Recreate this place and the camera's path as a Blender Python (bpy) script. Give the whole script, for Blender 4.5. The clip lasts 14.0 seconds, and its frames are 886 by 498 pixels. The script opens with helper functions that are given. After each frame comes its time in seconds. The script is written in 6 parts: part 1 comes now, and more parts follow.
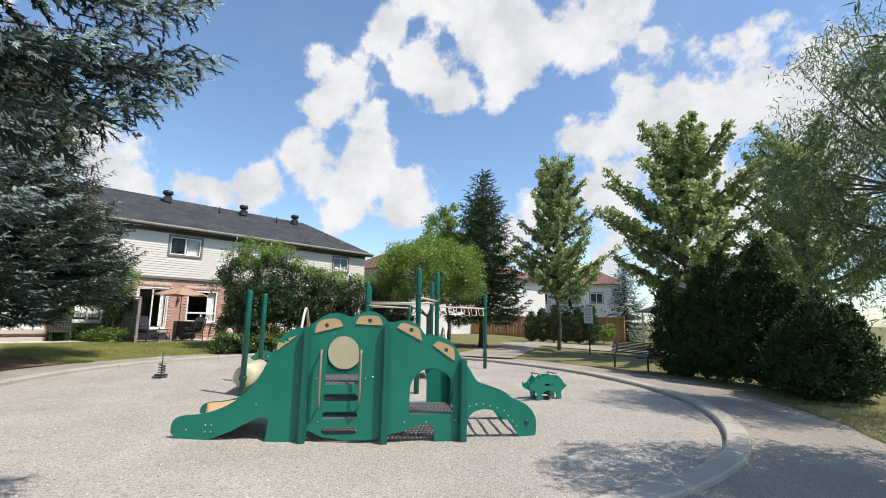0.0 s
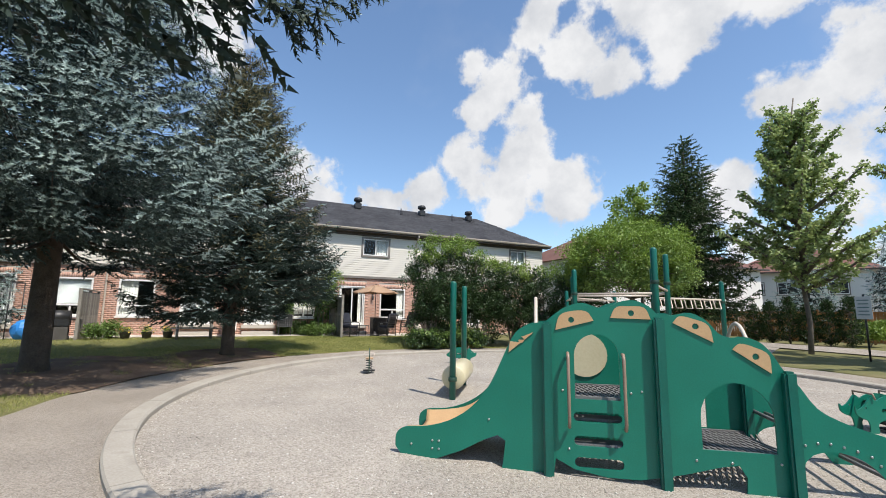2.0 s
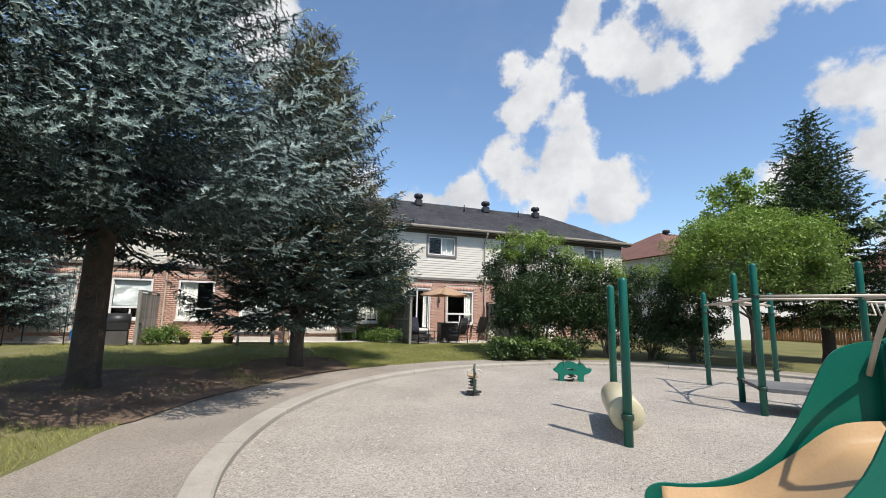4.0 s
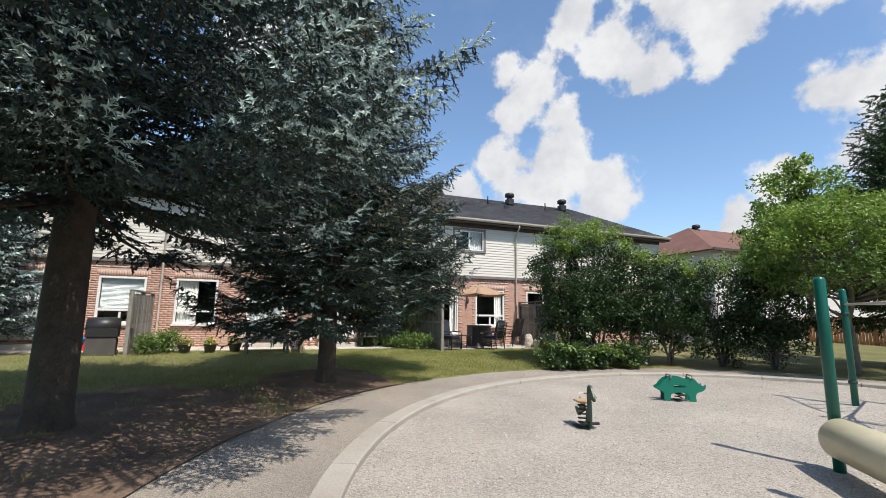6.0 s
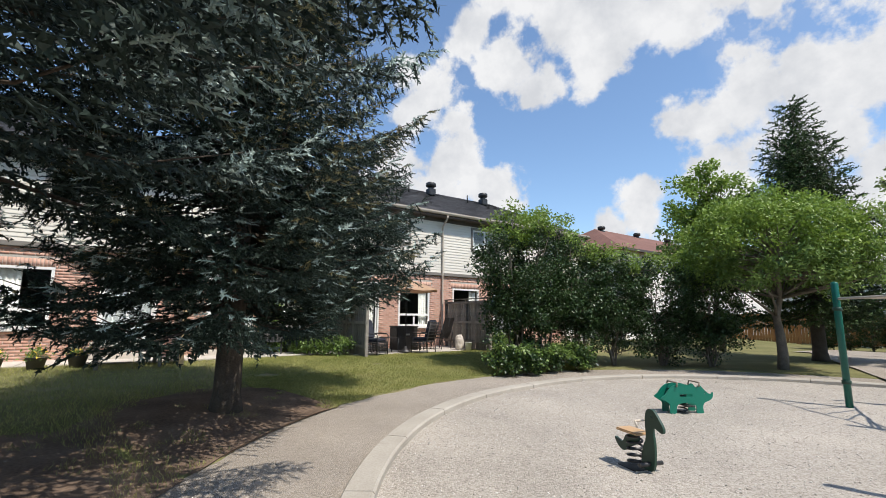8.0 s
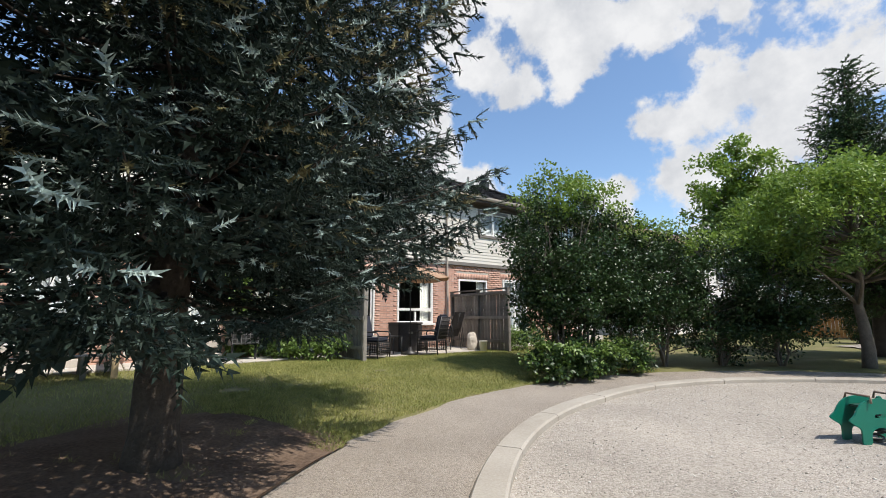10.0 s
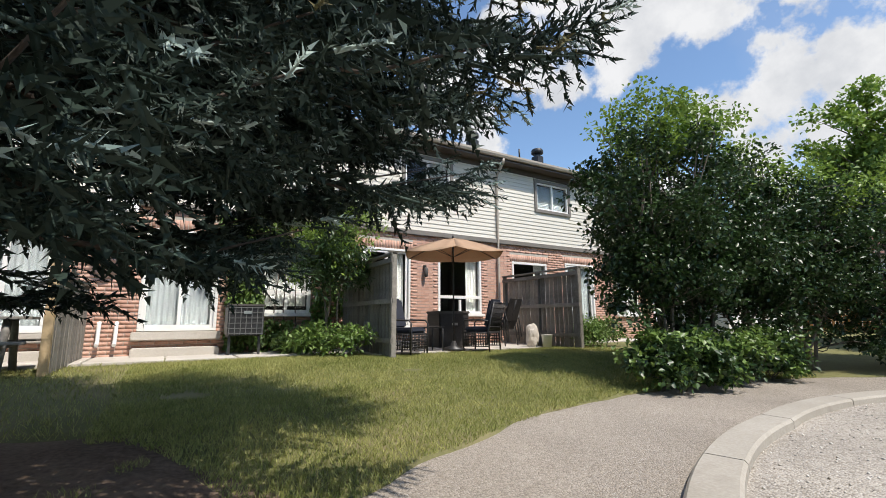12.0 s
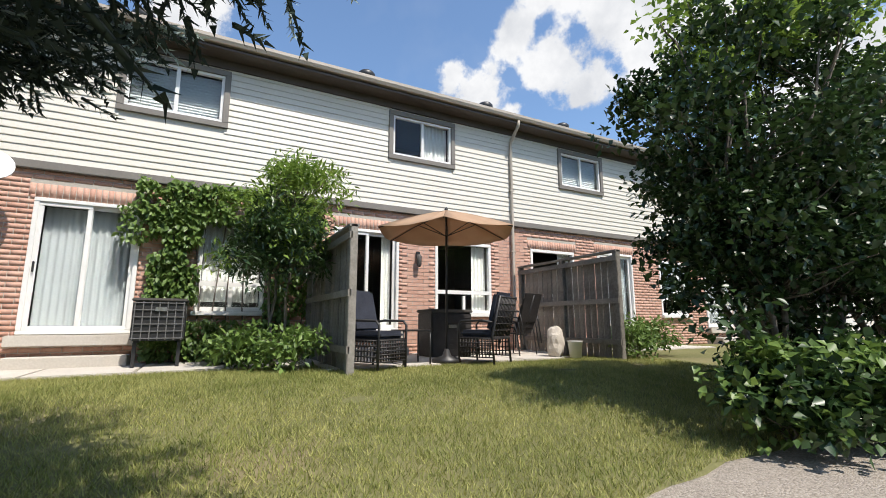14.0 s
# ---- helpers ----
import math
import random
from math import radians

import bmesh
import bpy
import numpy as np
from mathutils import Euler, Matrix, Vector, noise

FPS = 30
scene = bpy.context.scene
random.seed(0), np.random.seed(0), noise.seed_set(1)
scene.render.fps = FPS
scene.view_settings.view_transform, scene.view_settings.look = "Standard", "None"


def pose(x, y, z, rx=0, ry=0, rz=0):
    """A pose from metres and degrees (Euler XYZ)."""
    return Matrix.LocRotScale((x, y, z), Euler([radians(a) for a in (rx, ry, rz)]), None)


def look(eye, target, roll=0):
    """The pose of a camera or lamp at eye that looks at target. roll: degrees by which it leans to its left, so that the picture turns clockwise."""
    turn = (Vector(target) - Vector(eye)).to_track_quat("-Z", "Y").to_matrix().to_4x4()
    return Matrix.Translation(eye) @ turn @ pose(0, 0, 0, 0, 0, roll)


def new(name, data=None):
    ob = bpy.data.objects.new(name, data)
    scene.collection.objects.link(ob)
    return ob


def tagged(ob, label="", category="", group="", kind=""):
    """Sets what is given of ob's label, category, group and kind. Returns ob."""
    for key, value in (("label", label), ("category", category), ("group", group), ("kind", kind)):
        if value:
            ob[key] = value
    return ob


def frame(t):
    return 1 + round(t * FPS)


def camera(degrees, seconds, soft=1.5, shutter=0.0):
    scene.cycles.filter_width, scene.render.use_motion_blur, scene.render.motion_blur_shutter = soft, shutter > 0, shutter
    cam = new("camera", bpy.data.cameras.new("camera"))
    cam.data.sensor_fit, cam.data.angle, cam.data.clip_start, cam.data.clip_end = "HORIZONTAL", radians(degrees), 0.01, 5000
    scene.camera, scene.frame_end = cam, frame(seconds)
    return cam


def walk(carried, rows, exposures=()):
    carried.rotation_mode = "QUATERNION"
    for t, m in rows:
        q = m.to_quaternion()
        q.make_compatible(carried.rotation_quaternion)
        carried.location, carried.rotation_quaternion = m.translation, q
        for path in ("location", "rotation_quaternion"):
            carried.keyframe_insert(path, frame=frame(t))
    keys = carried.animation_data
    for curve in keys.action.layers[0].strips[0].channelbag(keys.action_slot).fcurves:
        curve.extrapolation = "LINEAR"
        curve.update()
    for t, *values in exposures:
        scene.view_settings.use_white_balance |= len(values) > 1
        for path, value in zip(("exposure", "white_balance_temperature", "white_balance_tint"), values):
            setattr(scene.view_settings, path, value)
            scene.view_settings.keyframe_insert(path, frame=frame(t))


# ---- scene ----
cam = camera(89.5, 14.0, soft=0.9)
METRES, EYE, TILT, LEAN, TURN = 18.3, 1.5, 0.0, 0.0, 43.7
ROWS = [
    (0.0, 0.0, 0.0, 0.0, -0.16, 8.91, -1.01),
    (0.5, -0.0108, 0.0098, -0.0022, 6.85, 8.67, -0.81),
    (1.0, -0.0231, 0.0294, -0.002, 14.24, 8.36, -0.68),
    (1.5, -0.0407, 0.0525, -0.003, 18.94, 8.13, -0.79),
    (2.0, -0.063, 0.0764, -0.0036, 20.77, 8.18, -0.77),
    (2.5, -0.0878, 0.0986, -0.0022, 22.08, 8.27, -0.96),
    (3.0, -0.1181, 0.1182, -0.0012, 22.93, 8.28, -1.01),
    (3.5, -0.1493, 0.1369, -0.0013, 25.65, 8.57, -1.13),
    (4.0, -0.1828, 0.1545, -0.0013, 26.05, 8.52, -1.09),
    (6.5, -0.342, 0.2524, 0.001, 24.68, 8.67, -0.58),
    (7.0, -0.3698, 0.2771, 0.0004, 22.62, 8.72, -0.34),
    (7.5, -0.3951, 0.302, -0.0002, 16.96, 8.78, -0.34),
    (8.0, -0.4203, 0.3293, -0.0019, 11.77, 8.77, -0.39),
    (10.5, -0.5124, 0.5051, -0.0205, 9.19, 8.76, 0.3),
    (11.0, -0.5217, 0.544, -0.0264, 12.19, 8.77, 0.35),
    (11.5, -0.5277, 0.5803, -0.031, 13.18, 8.92, 0.26),
    (12.0, -0.5315, 0.6166, -0.0347, 15.1, 9.06, 0.26),
    (12.5, -0.5339, 0.6544, -0.0376, 15.6, 8.96, 0.24),
    (13.0, -0.5352, 0.6928, -0.0374, 16.09, 9.03, 0.21),
    (13.5, -0.5367, 0.7298, -0.0376, 16.5, 9.17, 0.14),
    (14.0, -0.5369, 0.7613, -0.0361, 18.42, 9.36, 0.1),
]
LIFT = 0.09
walk(cam, [(t, pose(0, 0, EYE, TILT, LEAN, TURN) @ pose(METRES * x, METRES * y, METRES * z + LIFT * min(max((t - 8) / 2.5, 0), 1), 90 + pitch, roll, yaw)) for t, x, y, z, yaw, pitch, roll in ROWS],
     exposures=[(0, 0.27), (1.5, 0.24), (3.5, 0.17), (8, 0.22), (11, 0.22), (13.5, 0.26), (14, 0.34)])

# ---- sky, sun ----
SUN_DIR = Vector((0.966 * math.cos(radians(59)), 0.26 * math.cos(radians(59)), math.sin(radians(59)))).normalized()
sun = new("sun", bpy.data.lights.new("sun", "SUN"))
sun.data.energy, sun.data.angle, sun.data.color = 4.8, radians(0.5), (1.0, 0.935, 0.85)
sun.matrix_world = look(SUN_DIR * 60, (0, 0, 0))

world = bpy.data.worlds.new("sky_world")
scene.world = world
world.use_nodes = True
wn, wl = world.node_tree.nodes, world.node_tree.links
wn.clear()


def wnode(kind, **kw):
    n = wn.new(kind)
    for k, v in kw.items():
        n.inputs[k].default_value = v
    return n


sky = wn.new("ShaderNodeTexSky")
sky.sky_type, sky.sun_disc = "NISHITA", False
sky.sun_elevation, sky.sun_rotation = radians(59), math.atan2(SUN_DIR.x, SUN_DIR.y)
sky.air_density, sky.dust_density, sky.ozone_density = 1.0, 0.6, 1.6
coord = wn.new("ShaderNodeTexCoord")


def wmath(op, a, b=None, c=None):
    n = wn.new("ShaderNodeMath")
    n.operation = op
    for i, v in enumerate((a, b, c)):
        if v is None:
            continue
        if isinstance(v, (int, float)):
            n.inputs[i].default_value = v
        else:
            wl.new(v, n.inputs[i])
    return n.outputs[0]


def wnoise(scale, detail, rough):
    n = wnode("ShaderNodeTexNoise", Scale=scale, Detail=detail, Roughness=rough)
    wl.new(coord.outputs["Generated"], n.inputs["Vector"])
    return n.outputs["Fac"]


billow, wisps = wnoise(8.5, 9.0, 0.6), wnoise(2.2, 5.0, 0.6)
# cumulus clouds: yaw, height and half width in degrees
CLOUDS = [(60.6, 30.2, 3.4), (56.5, 28.6, 4.2), (60.2, 25.6, 2.6), (53.3, 24.4, 4.0), (54.6, 19.6, 4.0), (61.5, 18.2, 4.4), (66.5, 16.4, 3.6), (56.0, 15.2, 5.0), (48.6, 14.6, 4.6),
          (52.0, 34.4, 3.6), (46.9, 31.8, 5.0), (42.0, 28.2, 3.4), (39.1, 36.5, 6.5), (34.9, 30.4, 5.0), (28.1, 33.2, 5.0), (21.0, 36.5, 4.0), (45.0, 41.0, 6.0),
          (25.1, 22.0, 3.6), (20.0, 23.4, 5.0), (13.0, 23.4, 6.0), (7.0, 25.6, 6.5), (1.0, 24.0, 8.0), (2.0, 14.5, 8.0), (15.0, 16.5, 6.0), (22.0, 14.5, 5.0), (24.6, 6.0, 6.0), (30.7, 12.6, 3.6), (35.0, 10.6, 3.0), (10.0, 9.0, 8.0),
          (73.0, 14.6, 3.4), (81.0, 13.6, 4.2), (84.5, 17.5, 3.4), (17.0, 31.5, 1.4), (95.1, 32.0, 5.0)]
mask = None
for yaw, up, size in CLOUDS:
    way = Vector((-math.sin(radians(yaw)) * math.cos(radians(up)), math.cos(radians(yaw)) * math.cos(radians(up)), math.sin(radians(up))))
    dot = wn.new("ShaderNodeVectorMath")
    dot.operation = "DOT_PRODUCT"
    wl.new(coord.outputs["Generated"], dot.inputs[0])
    dot.inputs[1].default_value = way
    ang = wmath("ARCCOSINE", wmath("MINIMUM", dot.outputs["Value"], 0.99999))
    one = wmath("MULTIPLY_ADD", ang, -1.0 / radians(size), 1.0)
    mask = one if mask is None else wmath("SMOOTH_MAX", mask, one, 0.2)
dens = wmath("ADD", mask, wmath("MULTIPLY_ADD", billow, 3.6, -1.8))
ramp = wn.new("ShaderNodeMapRange")
ramp.interpolation_type = "SMOOTHSTEP"
ramp.inputs["From Min"].default_value, ramp.inputs["From Max"].default_value = 0.0, 0.45
wl.new(dens, ramp.inputs["Value"])
veil = wn.new("ShaderNodeMapRange")
veil.inputs["From Min"].default_value, veil.inputs["From Max"].default_value, veil.inputs["To Max"].default_value = 0.56, 0.9, 0.2
wl.new(wisps, veil.inputs["Value"])
cover = wmath("MAXIMUM", ramp.outputs[0], veil.outputs[0])
tone = wn.new("ShaderNodeValToRGB")
tone.color_ramp.elements[0].position, tone.color_ramp.elements[0].color = 0.35, (6.9, 7.1, 7.5, 1)
tone.color_ramp.elements[1].position, tone.color_ramp.elements[1].color = 0.62, (9.2, 9.25, 9.4, 1)
wl.new(wnoise(9.0, 6.0, 0.6), tone.inputs[0])
mixer = wn.new("ShaderNodeMixRGB")
wl.new(cover, mixer.inputs[0])
clear = wn.new("ShaderNodeMixRGB")
clear.blend_type, clear.inputs[0].default_value, clear.inputs[2].default_value = "MULTIPLY", 1.0, (1.84, 1.98, 2.06, 1)
wl.new(sky.outputs[0], clear.inputs[1])
wl.new(clear.outputs[0], mixer.inputs[1])
wl.new(tone.outputs[0], mixer.inputs[2])
back = wnode("ShaderNodeBackground", Strength=0.083)
wl.new(mixer.outputs[0], back.inputs[0])
wout = wn.new("ShaderNodeOutputWorld")
wl.new(back.outputs[0], wout.inputs[0])


# ---- materials ----
def material(name, dark, light, rough=0.8, metal=0.0, scale=8.0, fine=60.0, bump=0.2, island=0.0, per_object=0.0, translucent=0.0, spec=0.5, stain=None):
    """Two tones mixed by a coarse and a fine noise, with relief; random tone per island or object."""
    m = bpy.data.materials.new(name)
    m.use_nodes = True
    n, l = m.node_tree.nodes, m.node_tree.links
    b = n["Principled BSDF"]
    b.inputs["Roughness"].default_value, b.inputs["Metallic"].default_value = rough, metal
    b.inputs["Specular IOR Level"].default_value = spec
    tc = n.new("ShaderNodeTexCoord")
    fac = None

    def noise_at(s, detail=4.0):
        t = n.new("ShaderNodeTexNoise")
        t.inputs["Scale"].default_value, t.inputs["Detail"].default_value = s, detail
        l.new(tc.outputs["Object"], t.inputs["Vector"])
        return t.outputs["Fac"]

    def op(kind, x, y, z=0.0):
        t = n.new("ShaderNodeMath")
        t.operation = kind
        for i, v in enumerate((x, y, z)):
            if isinstance(v, (int, float)):
                t.inputs[i].default_value = v
            else:
                l.new(v, t.inputs[i])
        return t.outputs[0]

    small = noise_at(fine)
    fac = op("ADD", op("MULTIPLY_ADD", noise_at(scale), 1.3, -0.65), op("MULTIPLY_ADD", small, 1.1, -0.05))
    if island:
        fac = op("MULTIPLY_ADD", n.new("ShaderNodeNewGeometry").outputs["Random Per Island"], island, op("SUBTRACT", fac, island / 2))
    if per_object:
        fac = op("MULTIPLY_ADD", n.new("ShaderNodeObjectInfo").outputs["Random"], per_object, op("SUBTRACT", fac, per_object / 2))
    mix = n.new("ShaderNodeMixRGB")
    mix.inputs[1].default_value, mix.inputs[2].default_value = (*dark, 1), (*light, 1)
    mix.use_clamp = True
    clampn = n.new("ShaderNodeClamp")
    l.new(fac, clampn.inputs[0])
    l.new(clampn.outputs[0], mix.inputs[0])
    col = mix.outputs[0]
    if stain:
        colour, sscale, low, high = stain
        r = n.new("ShaderNodeMapRange")
        r.inputs["From Min"].default_value, r.inputs["From Max"].default_value = low, high
        l.new(noise_at(sscale, 6.0), r.inputs["Value"])
        mx = n.new("ShaderNodeMixRGB")
        mx.inputs[2].default_value = (*colour, 1)
        l.new(r.outputs[0], mx.inputs[0])
        l.new(col, mx.inputs[1])
        col = mx.outputs[0]
    l.new(col, b.inputs["Base Color"])
    if bump:
        bp = n.new("ShaderNodeBump")
        bp.inputs["Strength"].default_value, bp.inputs["Distance"].default_value = bump, 0.01
        l.new(small, bp.inputs["Height"])
        l.new(bp.outputs[0], b.inputs["Normal"])
    if translucent:
        tr = n.new("ShaderNodeBsdfTranslucent")
        l.new(col, tr.inputs[0])
        ms = n.new("ShaderNodeMixShader")
        ms.inputs[0].default_value = translucent
        l.new(b.outputs[0], ms.inputs[1])
        l.new(tr.outputs[0], ms.inputs[2])
        l.new(ms.outputs[0], n["Material Output"].inputs[0])
    return m


def pebbly(name, tones, scale, bump, wet=0.9):
    """Loose gravel or aggregate: cells of several tones with rounded relief."""
    m = bpy.data.materials.new(name)
    m.use_nodes = True
    n, l = m.node_tree.nodes, m.node_tree.links
    b = n["Principled BSDF"]
    b.inputs["Roughness"].default_value = wet
    tc, vo, ns = n.new("ShaderNodeTexCoord"), n.new("ShaderNodeTexVoronoi"), n.new("ShaderNodeTexNoise")
    vo.inputs["Scale"].default_value, ns.inputs["Scale"].default_value, ns.inputs["Detail"].default_value = scale, 0.7, 8.0
    l.new(tc.outputs["Object"], vo.inputs["Vector"])
    l.new(tc.outputs["Object"], ns.inputs["Vector"])
    sep = n.new("ShaderNodeSeparateColor")
    l.new(vo.outputs["Color"], sep.inputs[0])
    rp = n.new("ShaderNodeValToRGB")
    rp.color_ramp.elements[0].color, rp.color_ramp.elements[1].color = (*tones[0], 1), (*tones[-1], 1)
    for i, t in enumerate(tones[1:-1]):
        rp.color_ramp.elements.new((i + 1) / (len(tones) - 1)).color = (*t, 1)
    l.new(sep.outputs[0], rp.inputs[0])
    mr = n.new("ShaderNodeMapRange")
    mr.inputs["From Min"].default_value, mr.inputs["From Max"].default_value = 0.3, 0.7
    mr.inputs["To Min"].default_value, mr.inputs["To Max"].default_value = 0.84, 1.1
    l.new(ns.outputs["Fac"], mr.inputs["Value"])
    mul = n.new("ShaderNodeMixRGB")
    mul.blend_type, mul.inputs[0].default_value = "MULTIPLY", 1.0
    l.new(rp.outputs[0], mul.inputs[1])
    l.new(mr.outputs[0], mul.inputs[2])
    l.new(mul.outputs[0], b.inputs["Base Color"])
    bp = n.new("ShaderNodeBump")
    bp.inputs["Strength"].default_value, bp.inputs["Distance"].default_value, bp.invert = bump, 0.012, True
    l.new(vo.outputs["Distance"], bp.inputs["Height"])
    l.new(bp.outputs[0], b.inputs["Normal"])
    return m


def glassy(name, tint, rough=0.02):
    m = bpy.data.materials.new(name)
    m.use_nodes = True
    b = m.node_tree.nodes["Principled BSDF"]
    b.inputs["Base Color"].default_value = (*tint, 1)
    b.inputs["Roughness"].default_value = rough
    b.inputs["Transmission Weight"].default_value = 1.0
    b.inputs["IOR"].default_value = 1.3
    return m


GRAVEL = pebbly("pea_gravel", [(0.24, 0.209, 0.173), (0.345, 0.308, 0.26), (0.4, 0.36, 0.308), (0.47, 0.424, 0.366), (0.27, 0.236, 0.196)], 62.0, 0.9)
PEBBLE = material("pebbles", (0.3, 0.27, 0.23), (0.62, 0.585, 0.53), 0.85, scale=3, fine=90, bump=0.1, island=1.2)
ASPHALT = pebbly("worn_asphalt", [(0.23, 0.195, 0.158), (0.32, 0.277, 0.228), (0.38, 0.334, 0.28), (0.215, 0.183, 0.148), (0.43, 0.382, 0.325)], 85.0, 0.8)
CONCRETE = material("kerb_concrete", (0.29, 0.26, 0.215), (0.42, 0.385, 0.33), 0.88, scale=1.5, fine=45, bump=0.25, stain=((0.25, 0.22, 0.18), 3.0, 0.58, 0.8))
SLAB = material("patio_concrete", (0.42, 0.38, 0.33), (0.56, 0.52, 0.46), 0.88, scale=1.2, fine=40, bump=0.2, stain=((0.3, 0.27, 0.23), 2.0, 0.6, 0.85))
LAWN = material("lawn_grass", (0.1, 0.1, 0.042), (0.2, 0.19, 0.085), 0.95, scale=0.9, fine=24, bump=0.7, spec=0.1, stain=((0.25, 0.2, 0.12), 0.7, 0.55, 0.8))
BLADE = material("grass_blades", (0.17, 0.205, 0.048), (0.45, 0.43, 0.16), 0.7, scale=0.8, fine=5, bump=0, island=0.9, translucent=0.3, spec=0.2)
# brown soil with some of the trees' shade put into its colour
SHADED_SOIL = material("shaded_bare_soil", (0.075, 0.052, 0.038), (0.23, 0.165, 0.12), 0.95, scale=1.6, fine=30, bump=0.8, spec=0.1)
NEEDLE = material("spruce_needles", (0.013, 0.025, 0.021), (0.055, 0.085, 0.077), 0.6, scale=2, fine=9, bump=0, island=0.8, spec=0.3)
# needle colour darkened for the lawn spruce, seen from its shaded side
NEEDLE_SHADE = material("shaded_green_spruce_needles", (0.012, 0.024, 0.017), (0.05, 0.075, 0.06), 0.6, scale=2, fine=9, bump=0, island=0.8, spec=0.2)
# bluish new growth, made paler so outer shoots look sunlit
NEEDLE_TIP = material("sunlit_spruce_new_growth", (0.2, 0.285, 0.27), (0.48, 0.58, 0.54), 0.5, scale=2, fine=9, bump=0, island=0.7, spec=0.3)
NEEDLE_CONE = material("spruce_cones_and_tips", (0.1, 0.085, 0.04), (0.2, 0.19, 0.09), 0.65, scale=2, fine=9, bump=0, island=0.9, spec=0.3)
NEEDLE_GREEN = material("dark_green_needles", (0.03, 0.052, 0.02), (0.1, 0.14, 0.05), 0.6, scale=2, fine=9, bump=0, island=0.8, spec=0.3)
BARK = material("spruce_bark", (0.035, 0.026, 0.02), (0.1, 0.078, 0.06), 0.95, scale=6, fine=34, bump=1.0)
BARK_GREY = material("grey_bark", (0.09, 0.075, 0.06), (0.2, 0.17, 0.14), 0.95, scale=6, fine=34, bump=0.8)
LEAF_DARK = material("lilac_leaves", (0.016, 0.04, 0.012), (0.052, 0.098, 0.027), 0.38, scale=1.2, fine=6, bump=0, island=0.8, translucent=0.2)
LEAF_BRIGHT = material("bright_green_leaves", (0.12, 0.2, 0.03), (0.27, 0.38, 0.07), 0.45, scale=1.0, fine=6, bump=0, island=0.8, translucent=0.35)
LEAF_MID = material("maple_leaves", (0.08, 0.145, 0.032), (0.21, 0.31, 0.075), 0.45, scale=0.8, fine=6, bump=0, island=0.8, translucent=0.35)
LEAF_MAPLE = material("pale_maple_leaves", (0.19, 0.26, 0.085), (0.42, 0.5, 0.2), 0.45, scale=0.8, fine=6, bump=0, island=0.9, translucent=0.4)
LEAF_WILLOW = material("willow_leaves", (0.06, 0.11, 0.04), (0.18, 0.27, 0.1), 0.5, scale=1.0, fine=6, bump=0, island=0.8, translucent=0.3)
LEAF_CEDAR = material("cedar_foliage", (0.014, 0.034, 0.012), (0.055, 0.095, 0.028), 0.7, scale=1.5, fine=9, bump=0, island=0.8, spec=0.2)
FLOWER = material("yellow_flowers", (0.6, 0.4, 0.03), (0.8, 0.6, 0.08), 0.6, bump=0, island=0.5)
BLOSSOM = material("pale_blossom", (0.4, 0.42, 0.3), (0.6, 0.6, 0.48), 0.6, bump=0, island=0.5)
GREEN = material("green_plastic_panel", (0.0, 0.125, 0.082), (0.004, 0.17, 0.112), 0.42, scale=2.2, fine=70, bump=0.04)
GREEN_POST = material("green_painted_steel", (0.0, 0.085, 0.062), (0.004, 0.12, 0.088), 0.32, scale=3, fine=60, bump=0.03)
GREEN_DARK = material("dark_green_plastic", (0.012, 0.04, 0.026), (0.02, 0.06, 0.04), 0.45, scale=3, fine=60, bump=0.03)
TAN = material("tan_plastic", (0.43, 0.27, 0.135), (0.55, 0.36, 0.19), 0.45, scale=3, fine=60, bump=0.05)
CREAM = material("cream_plastic", (0.5, 0.44, 0.28), (0.6, 0.54, 0.37), 0.35, scale=3, fine=50, bump=0.03)
RAIL = material("beige_coated_steel", (0.5, 0.42, 0.34), (0.62, 0.54, 0.45), 0.4, scale=5, fine=60, bump=0.03)
BROWN_RAIL = material("brown_coated_handrail", (0.2, 0.14, 0.1), (0.29, 0.21, 0.155), 0.4, scale=5, fine=60, bump=0.03)
DECK = material("grey_coated_deck", (0.1, 0.1, 0.1), (0.19, 0.185, 0.18), 0.6, scale=6, fine=50, bump=0.2)
STEEL = material("galvanised_bolts", (0.35, 0.35, 0.34), (0.55, 0.55, 0.54), 0.35, 0.9, bump=0.05)
BLACK = material("black_metal", (0.012, 0.012, 0.013), (0.035, 0.034, 0.034), 0.45, scale=6, fine=60, bump=0.05)
WICKER = material("black_wicker", (0.014, 0.012, 0.012), (0.045, 0.04, 0.038), 0.55, scale=9, fine=120, bump=0.4)
CUSHION = material("navy_cushion", (0.012, 0.015, 0.026), (0.035, 0.04, 0.058), 0.9, scale=6, fine=200, bump=0.3)
BRICK = material("red_brick", (0.4, 0.21, 0.15), (0.58, 0.36, 0.275), 0.9, scale=2, fine=50, bump=0.35, island=0.55, per_object=0.5)
MORTAR = material("mortar", (0.4, 0.36, 0.31), (0.5, 0.46, 0.4), 0.95, scale=3, fine=60, bump=0.3)
SIDING = material("cream_vinyl_siding", (0.6, 0.565, 0.49), (0.68, 0.645, 0.565), 0.5, scale=0.6, fine=30, bump=0.06, per_object=0.15)
TAUPE = material("taupe_trim", (0.16, 0.145, 0.125), (0.215, 0.195, 0.17), 0.6, scale=3, fine=40, bump=0.06)
BROWN = material("brown_fascia", (0.055, 0.042, 0.034), (0.09, 0.07, 0.056), 0.55, scale=3, fine=40, bump=0.06)
